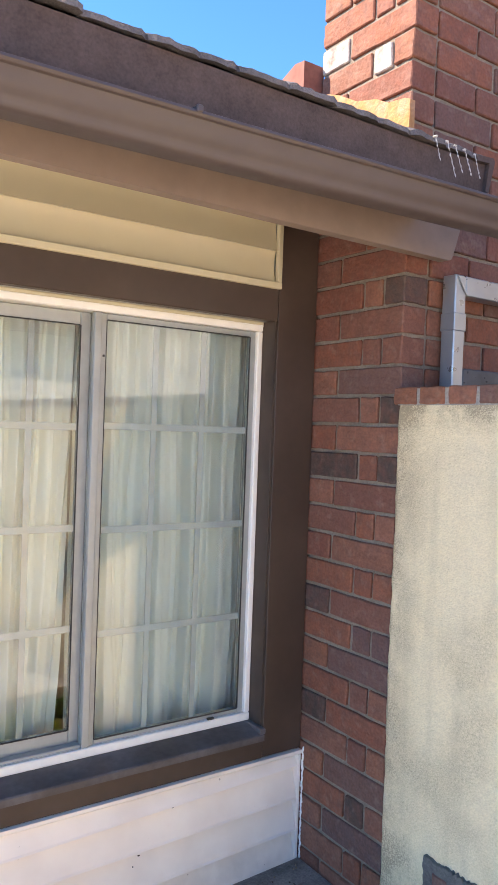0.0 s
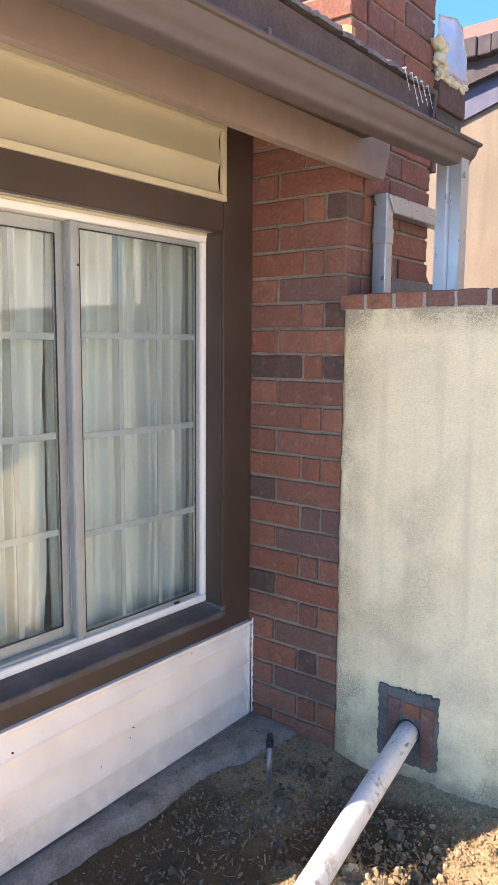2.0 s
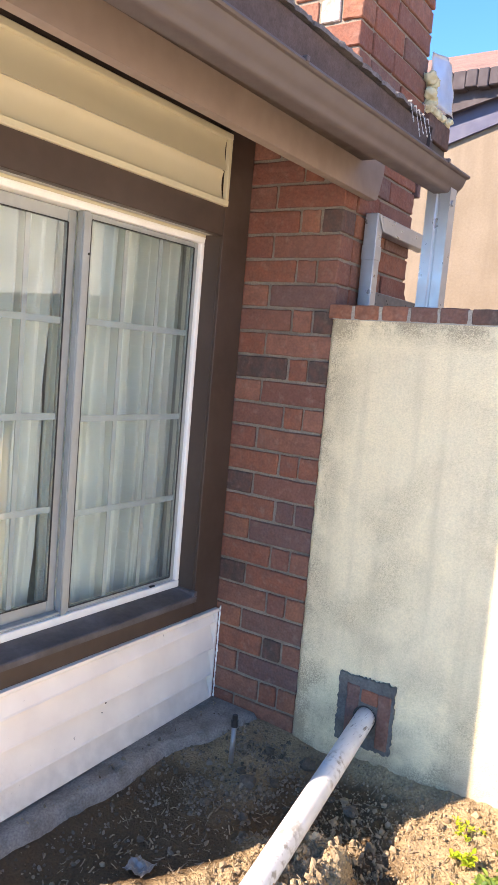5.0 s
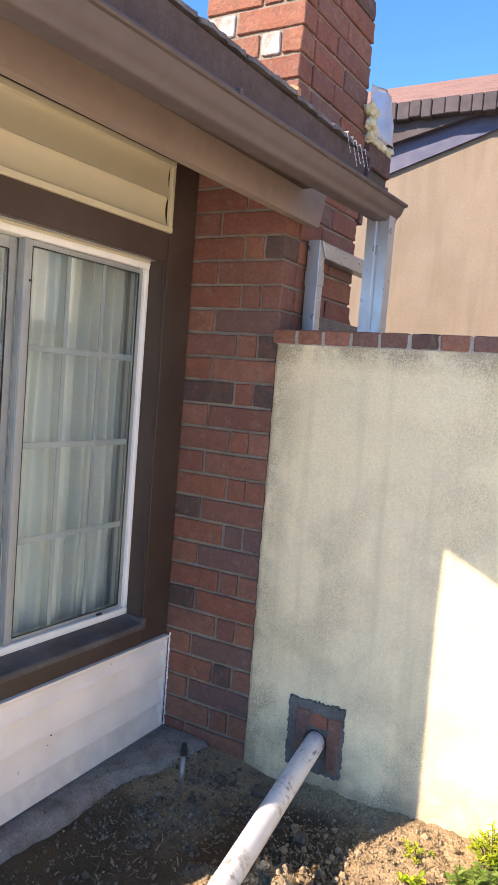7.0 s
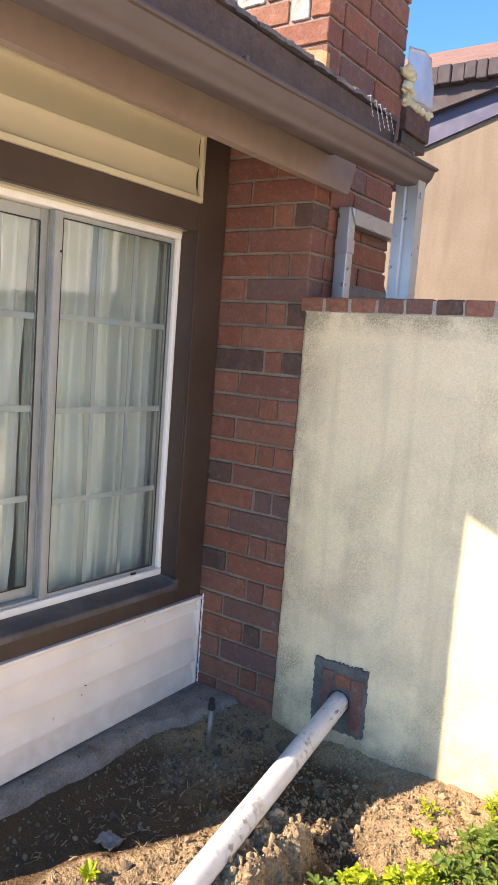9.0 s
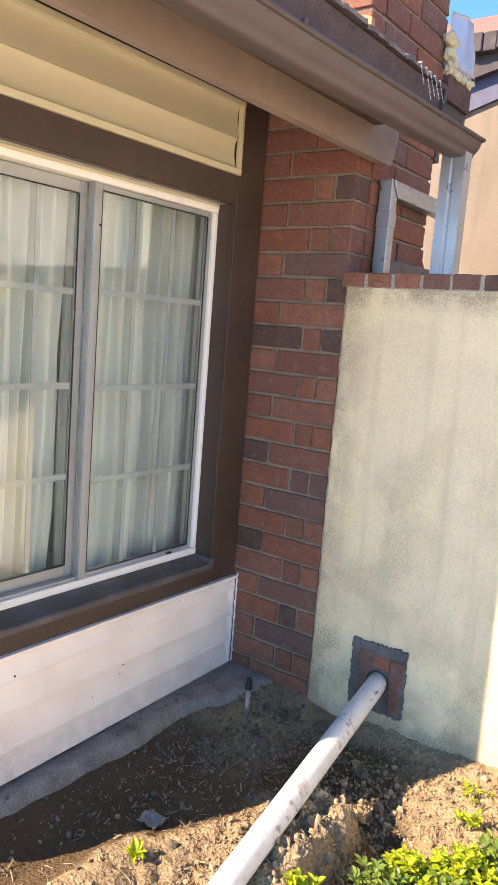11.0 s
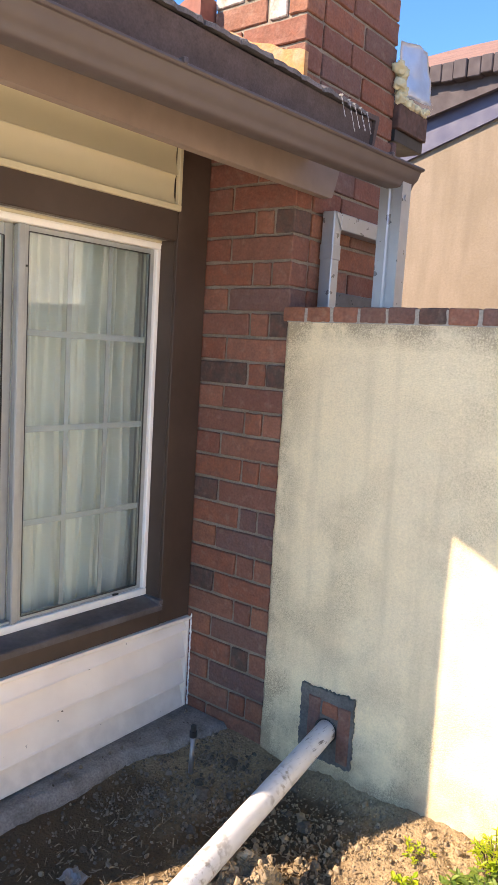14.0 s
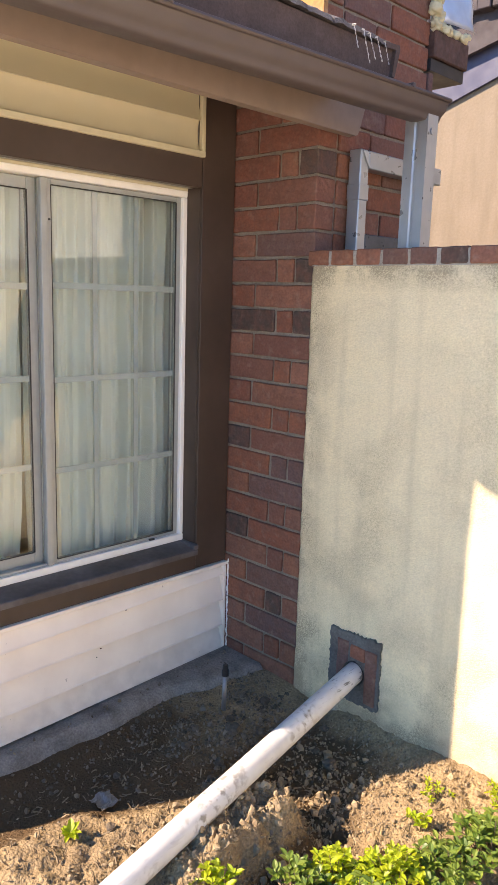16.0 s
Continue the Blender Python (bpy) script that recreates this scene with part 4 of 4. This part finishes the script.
build_flashing()


# ---- neighbour's house over the wall ----
ANNEX = simple("mottled_white_render", (0.68, 0.65, 0.59), 0.9, grain=9, vary=0.15, stain=2.6, stain_amount=0.36, stain_colour=(0.36, 0.34, 0.30), bump=0.3, bump_scale=40, bump_size=0.006)

def build_neighbour():
    n = thing("neighbour_house", "neighbour's peach rendered house with tiled roof edge and pale frieze", "house", kind="structure")
    X = 4.6
    part("wall", box(X, -1.6, -0.1, X + 6, 4.2, 3.36), PEACH, n, "peach stucco wall")
    part("annex_wall", box(X - 0.02, -14, -0.1, X + 6, -1.605, 3.36), ANNEX, n, "mottled white annex wall, mirrored in the window glass")
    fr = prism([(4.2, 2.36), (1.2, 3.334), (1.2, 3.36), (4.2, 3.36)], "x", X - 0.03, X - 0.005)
    part("frieze", fr, FRIEZE_SHADE, n, "white frieze board with the eave's blue shade put into its colour")
    part("fascia", prism([(4.3, 2.68), (1.5, 3.35), (-14, 3.35), (-14, 3.37), (4.3, 3.37)], "x", X - 0.10, X - 0.06), NEIGHBOUR_EDGE, n)
    roof = prism([(X - 0.15, 3.365), (X - 0.13, 3.42), (X + 4, 5.27), (X + 4, 5.17)], "y", -14, 4.3)
    part("roof", roof, NEIGHBOUR_TILE, n, "tiled roof slope")
    rng = random.Random(3)
    y = 4.3
    while y > -2.0:
        w = rng.uniform(0.075, 0.10)
        part("tile", box(X - 0.16 - rng.uniform(0, 0.02), y - w + 0.0035, 3.295 + rng.uniform(-0.006, 0.006), X - 0.05, y, 3.415, 0.006), NEIGHBOUR_EDGE, n)
        y -= w


build_neighbour()


# ---- houses across the way, seen in the window glass ----
def build_opposite():
    h = thing("opposite_house", "pale rendered house across the street mirrored in the window glass", "house", kind="structure")
    part("wall", box(-4.0, -11, -0.1, 12.0, -7.4, 2.9), WHITE, h)
    part("roof", prism([(-6.8, 2.75), (-6.8, 2.95), (-11, 4.9), (-11, 2.75)], "x", -4.6, 12.6), NEIGHBOUR_TILE, h)


build_opposite()


# ---- loose things on the soil ----
def in_reach(x, y):
    return 0.1 < x < 1.485 and 0.62 < y < 1.80


def pebble_field(name, count, sizes, seed, mat, label, category, bias):
    rng = random.Random(seed)
    base = bmesh.new()
    bmesh.ops.create_icosphere(base, subdivisions=1, radius=1.0)
    bv = [v.co.copy() for v in base.verts]
    bf = [[v.index for v in f.verts] for f in base.faces]
    base.free()
    verts, faces, made = [], [], 0
    while made < count:
        x, y = rng.uniform(0.12, 1.48), rng.uniform(0.65, 1.79)
        if not in_reach(x, y) or rng.random() > bias(x, y):
            continue
        s = sizes[0] + (sizes[1] - sizes[0]) * rng.random() ** 2.6
        z = soil_height(x, y) if y < 1.75 else max(soil_height(x, y), footing_top(x))
        turn = Euler((rng.uniform(0, 6), rng.uniform(0, 6), rng.uniform(0, 6))).to_matrix()
        st = Vector((rng.uniform(0.7, 1.3), rng.uniform(0.6, 1.0), rng.uniform(0.5, 0.9)))
        off = len(verts)
        for v in bv:
            k = 1 + 0.95 * noise.noise(v * 2.3 + Vector((made * 0.7, 0, 0)))
            q = turn @ Vector((v.x * st.x, v.y * st.y, v.z * st.z)) * s * k
            verts.append((x + q.x, y + q.y, z + s * 0.25 + q.z))
        faces += [[i + off for i in f] for f in bf]
        made += 1
    me = bpy.data.meshes.new(name)
    me.from_pydata(verts, [], faces)
    me.materials.append(mat)
    tagged(new(name, me), label, category, kind="stuff")


def island_material(name, a, b):
    m, n, l, p, tex, span, mix, col, pos = material(name, a, 1.0, grain=160, vary=0.25, stain=40, stain_amount=0.3, bump=0.7, bump_scale=180, bump_size=0.003, spec=0.2)
    geo = n.new("ShaderNodeNewGeometry")
    c = mix("MIX", geo.outputs["Random Per Island"], a, b)
    c = mix("MIX", span(tex(70), 0.4, 0.7, 0, 0.5), c, tuple(q * 0.6 for q in a))
    l.new(c, p.inputs["Base Color"])
    return m


GRAVEL = island_material("mixed_gravel", (0.10, 0.077, 0.052), (0.29, 0.235, 0.175))
CLOD = island_material("dry_clod", (0.25, 0.185, 0.115), (0.44, 0.34, 0.215))
CHIP = island_material("straw_bits", (0.17, 0.125, 0.08), (0.36, 0.28, 0.18))


def by_footing(x, y):
    heap = 1.1 * math.exp(-((x - 1.20) / 0.24) ** 2 - ((y - 1.46) / 0.17) ** 2)
    rim = 0.55 * math.exp(-((y - 1.675) / 0.045) ** 2) * ease((x - 0.45) / 0.4)
    clump = max(0.0, noise.noise(Vector((x * 7, y * 7, 3)))) ** 0.7
    return min(1.0, 0.012 + (1.3 * heap + rim) * (0.15 + 1.4 * clump))


def by_bank(x, y):
    return min(1.0, 0.10 + 1.2 * math.exp(-((x - 0.90) / 0.34) ** 2 - ((y - 1.03) / 0.12) ** 2)) * (1.0 if y < 1.25 else 0.1)


pebble_field("gravel", 3600, (0.0012, 0.0078), 1, GRAVEL, "small grey and brown gravel scattered over the soil", "gravel", by_footing)
pebble_field("stones", 240, (0.004, 0.012), 2, GRAVEL, "scattered small stones on the soil", "stones", by_footing)
pebble_field("clods", 1300, (0.003, 0.0150), 3, CLOD, "dry crumbly clods of soil", "clods", by_bank)
pebble_field("crumbs", 7000, (0.0012, 0.0060), 4, CLOD, "fine crumbs of dry soil", "crumbs", lambda x, y: 0.9 if y < 1.26 else 0.03)


def straw_field():
    rng = random.Random(12)
    verts, faces = [], []
    for i in range(1300):
        x, y = rng.uniform(0.15, 1.46), rng.uniform(0.7, 1.64)
        if i % 5 < 2:
            x, y = rng.gauss(0.95, 0.2), rng.gauss(1.02, 0.1)
        if not in_reach(x, y):
            continue
        L, w = rng.uniform(0.008, 0.036), rng.uniform(0.0007, 0.0028)
        a, tilt = rng.uniform(0, 6.28), rng.uniform(-0.15, 0.5) if rng.random() < 0.3 else rng.uniform(-0.1, 0.12)
        z = soil_height(x, y) + 0.004
        d = Vector((math.cos(a) * math.cos(tilt), math.sin(a) * math.cos(tilt), math.sin(tilt)))
        s = Vector((-math.sin(a), math.cos(a), 0)) * w
        up = Vector((0, 0, w * 0.8))
        off = len(verts)
        for k in range(4):
            c = Vector((x, y, z)) + d * (L * (k / 3 - 0.4)) + Vector((0, 0, 0.004 * math.sin(k + i)))
            verts += [tuple(c - s), tuple(c + up), tuple(c + s)]
        for k in range(3):
            o = off + k * 3
            faces += [(o, o + 1, o + 4, o + 3), (o + 1, o + 2, o + 5, o + 4), (o + 2, o, o + 3, o + 5)]
        faces += [(off, off + 2, off + 1), (off + 9, off + 10, off + 11)]
    me = bpy.data.meshes.new("straw")
    me.from_pydata(verts, [], faces)
    me.materials.append(CHIP)
    tagged(new("straw", me), "dry straw, wood chips and plant bits on the soil", "straw", kind="stuff")


straw_field()

for i, (x, y, s) in enumerate(((1.40, 1.33, 0.026), (1.30, 1.12, 0.022), (1.17, 1.42, 0.024), (1.21, 1.47, 0.015), (1.02, 1.47, 0.016), (1.05, 1.35, 0.017), (1.36, 1.46, 0.020),
                               (0.80, 1.53, 0.012), (1.42, 1.24, 0.014), (0.97, 1.30, 0.012), (1.24, 1.36, 0.016), (1.10, 1.52, 0.014), (1.33, 1.20, 0.013), (0.62, 1.30, 0.013))):
    bm = bmesh.new()
    lump(bm, (0, 0, 0), s, i + 1, 0.55, 2, 0.7)
    rock = part("rock", bm, ROCK)
    rock.location = (x, y, soil_height(x, y) + s * 0.3)
    tagged(rock, "rough grey-brown rock half sunk in the soil", "rock", "loose rocks on the soil")

bm = bmesh.new()
bmesh.ops.create_grid(bm, x_segments=9, y_segments=9, size=0.032)
for v in bm.verts:
    v.co.z = 0.012 + 0.013 * noise.noise(v.co * 45) + 0.006 * noise.noise(v.co * 110)
    v.co.x += 0.008 * noise.noise(v.co * 60 + Vector((5, 0, 0)))
bmesh.ops.solidify(bm, geom=bm.faces[:], thickness=0.0015)
scrap = part("plastic_scrap", bm, PALE_PLASTIC)
scrap.location = (0.70, 1.44, soil_height(0.70, 1.44) + 0.004)
tagged(scrap, "crumpled piece of whitish plastic on the soil", "plastic scrap")


def build_riser():
    r = thing("sprinkler_riser", "grey sprinkler riser with a black threaded cap", "sprinkler riser")
    x, y = 1.238, 1.530
    z = soil_height(x, y)
    part("stem", tube([(x - 0.004, y, z - 0.03), (x, y, 0.150)], 0.0085, 14), STAKE_STEEL, r, smooth=True)
    part("cap", tube([(x, y, 0.146), (x, y, 0.166), (x, y, 0.167), (x, y, 0.184), (x, y, 0.186)], [0.0125, 0.0125, 0.0095, 0.0095, 0.007], 12), BLACK, r, "black plastic cap")


build_riser()

curl = tube([(0.24 + 0.02 * i, 1.775 - 0.03 * math.sin(i * 0.9), 0.006 + 0.004 * (i % 2)) for i in range(5)], 0.007, 8)
tagged(part("dried_caulk", curl, CONCRETE, smooth=True), "curled grey scrap lying on the concrete footing", "scrap")


# ---- plants at the edge of the bed ----
def build_plant(x, y, radius, height, count, leaf, size, seed, label, narrow=0.55):
    p = thing("ground_cover_plant", label, "plant", "low plants beside the bed")
    rng = random.Random(seed)
    z0 = soil_height(x, y)
    stems = bmesh.new()
    verts, faces = [], []
    for i in range(count):
        a, r = rng.uniform(0, 6.283), radius * math.sqrt(rng.random())
        sx, sy = x + 0.45 * r * math.cos(a), y + 0.45 * r * math.sin(a)
        top = Vector((x + r * math.cos(a), y + r * math.sin(a), z0 + height * (1 - 0.55 * (r / radius) ** 2) * rng.uniform(0.65, 1.12)))
        root = Vector((sx, sy, z0))
        bend = (root + top) / 2 + Vector((0, 0, 0.2 * height))
        b2 = tube([root, bend, top], [0.0016, 0.0013, 0.0008], 4, False)
        me = bpy.data.meshes.new("tmp")
        b2.to_mesh(me)
        b2.free()
        stems.from_mesh(me)
        bpy.data.meshes.remove(me)
        for k in range(rng.randint(6, 11)):
            t = rng.uniform(0.35, 1.0)
            at = root.lerp(bend, t * 2) if t < 0.5 else bend.lerp(top, t * 2 - 1)
            ang = rng.uniform(0, 6.283)
            d = Vector((math.cos(ang), math.sin(ang), rng.uniform(-0.1, 0.9))).normalized()
            s = d.cross(Vector((0, 0, 1))).normalized()
            up = s.cross(d)
            L = size * rng.uniform(0.6, 1.15)
            w = L * narrow * 0.5
            o = len(verts)
            for q in (at, at + d * L * 0.35 - s * w + up * w * 0.3, at + d * L * 0.38 - up * w * 0.1, at + d * L * 0.35 + s * w + up * w * 0.3,
                      at + d * L * 0.75 - s * w * 0.75 + up * w * 0.2, at + d * L * 0.75 - up * w * 0.2, at + d * L * 0.75 + s * w * 0.75 + up * w * 0.2, at + d * L - up * w * 0.4):
                verts.append(tuple(q))
            faces += [(o, o + 1, o + 2), (o, o + 2, o + 3), (o + 1, o + 4, o + 5, o + 2), (o + 2, o + 5, o + 6, o + 3), (o + 4, o + 7, o + 5), (o + 5, o + 7, o + 6)]
    tagged(part("stalk", stems, STEM, p), kind="stuff")
    me = bpy.data.meshes.new("foliage")
    me.from_pydata(verts, [], faces)
    me.materials.append(leaf)
    ob = new("foliage", me)
    ob.parent = p
    tagged(ob, kind="stuff")


GREEN_LABEL = "low green plant with small glossy oval leaves on the soil"
YELLOW_LABEL = "low yellow-green plant with bright young leaves on the soil"
build_plant(0.80, 0.81, 0.09, 0.075, 42, LEAF, 0.024, 2, GREEN_LABEL)
build_plant(0.90, 0.77, 0.09, 0.085, 60, LEAF_YELLOW, 0.024, 1, YELLOW_LABEL)
build_plant(0.98, 0.68, 0.09, 0.085, 56, LEAF_YELLOW, 0.023, 11, YELLOW_LABEL)
build_plant(0.84, 0.67, 0.11, 0.085, 50, LEAF, 0.025, 12, GREEN_LABEL)
build_plant(0.66, 0.95, 0.06, 0.07, 12, LEAF_YELLOW, 0.026, 3, YELLOW_LABEL)
build_plant(1.10, 0.60, 0.10, 0.08, 46, LEAF, 0.026, 4, GREEN_LABEL)
build_plant(1.24, 0.56, 0.10, 0.09, 50, LEAF, 0.026, 5, GREEN_LABEL)
build_plant(1.37, 0.57, 0.08, 0.12, 64, LEAF_YELLOW, 0.022, 6, "feathery yellow-green weed beside the garden wall", 0.3)
build_plant(1.33, 0.78, 0.06, 0.035, 16, LEAF_YELLOW, 0.014, 7, "small sparse weed sprouting from the soil", 0.4)
build_plant(1.20, 0.74, 0.035, 0.06, 7, LEAF_YELLOW, 0.022, 8, "small weed seedling in the soil")
build_plant(0.52, 1.33, 0.010, 0.03, 3, LEAF_YELLOW, 0.030, 9, "single pale green seedling in the soil")
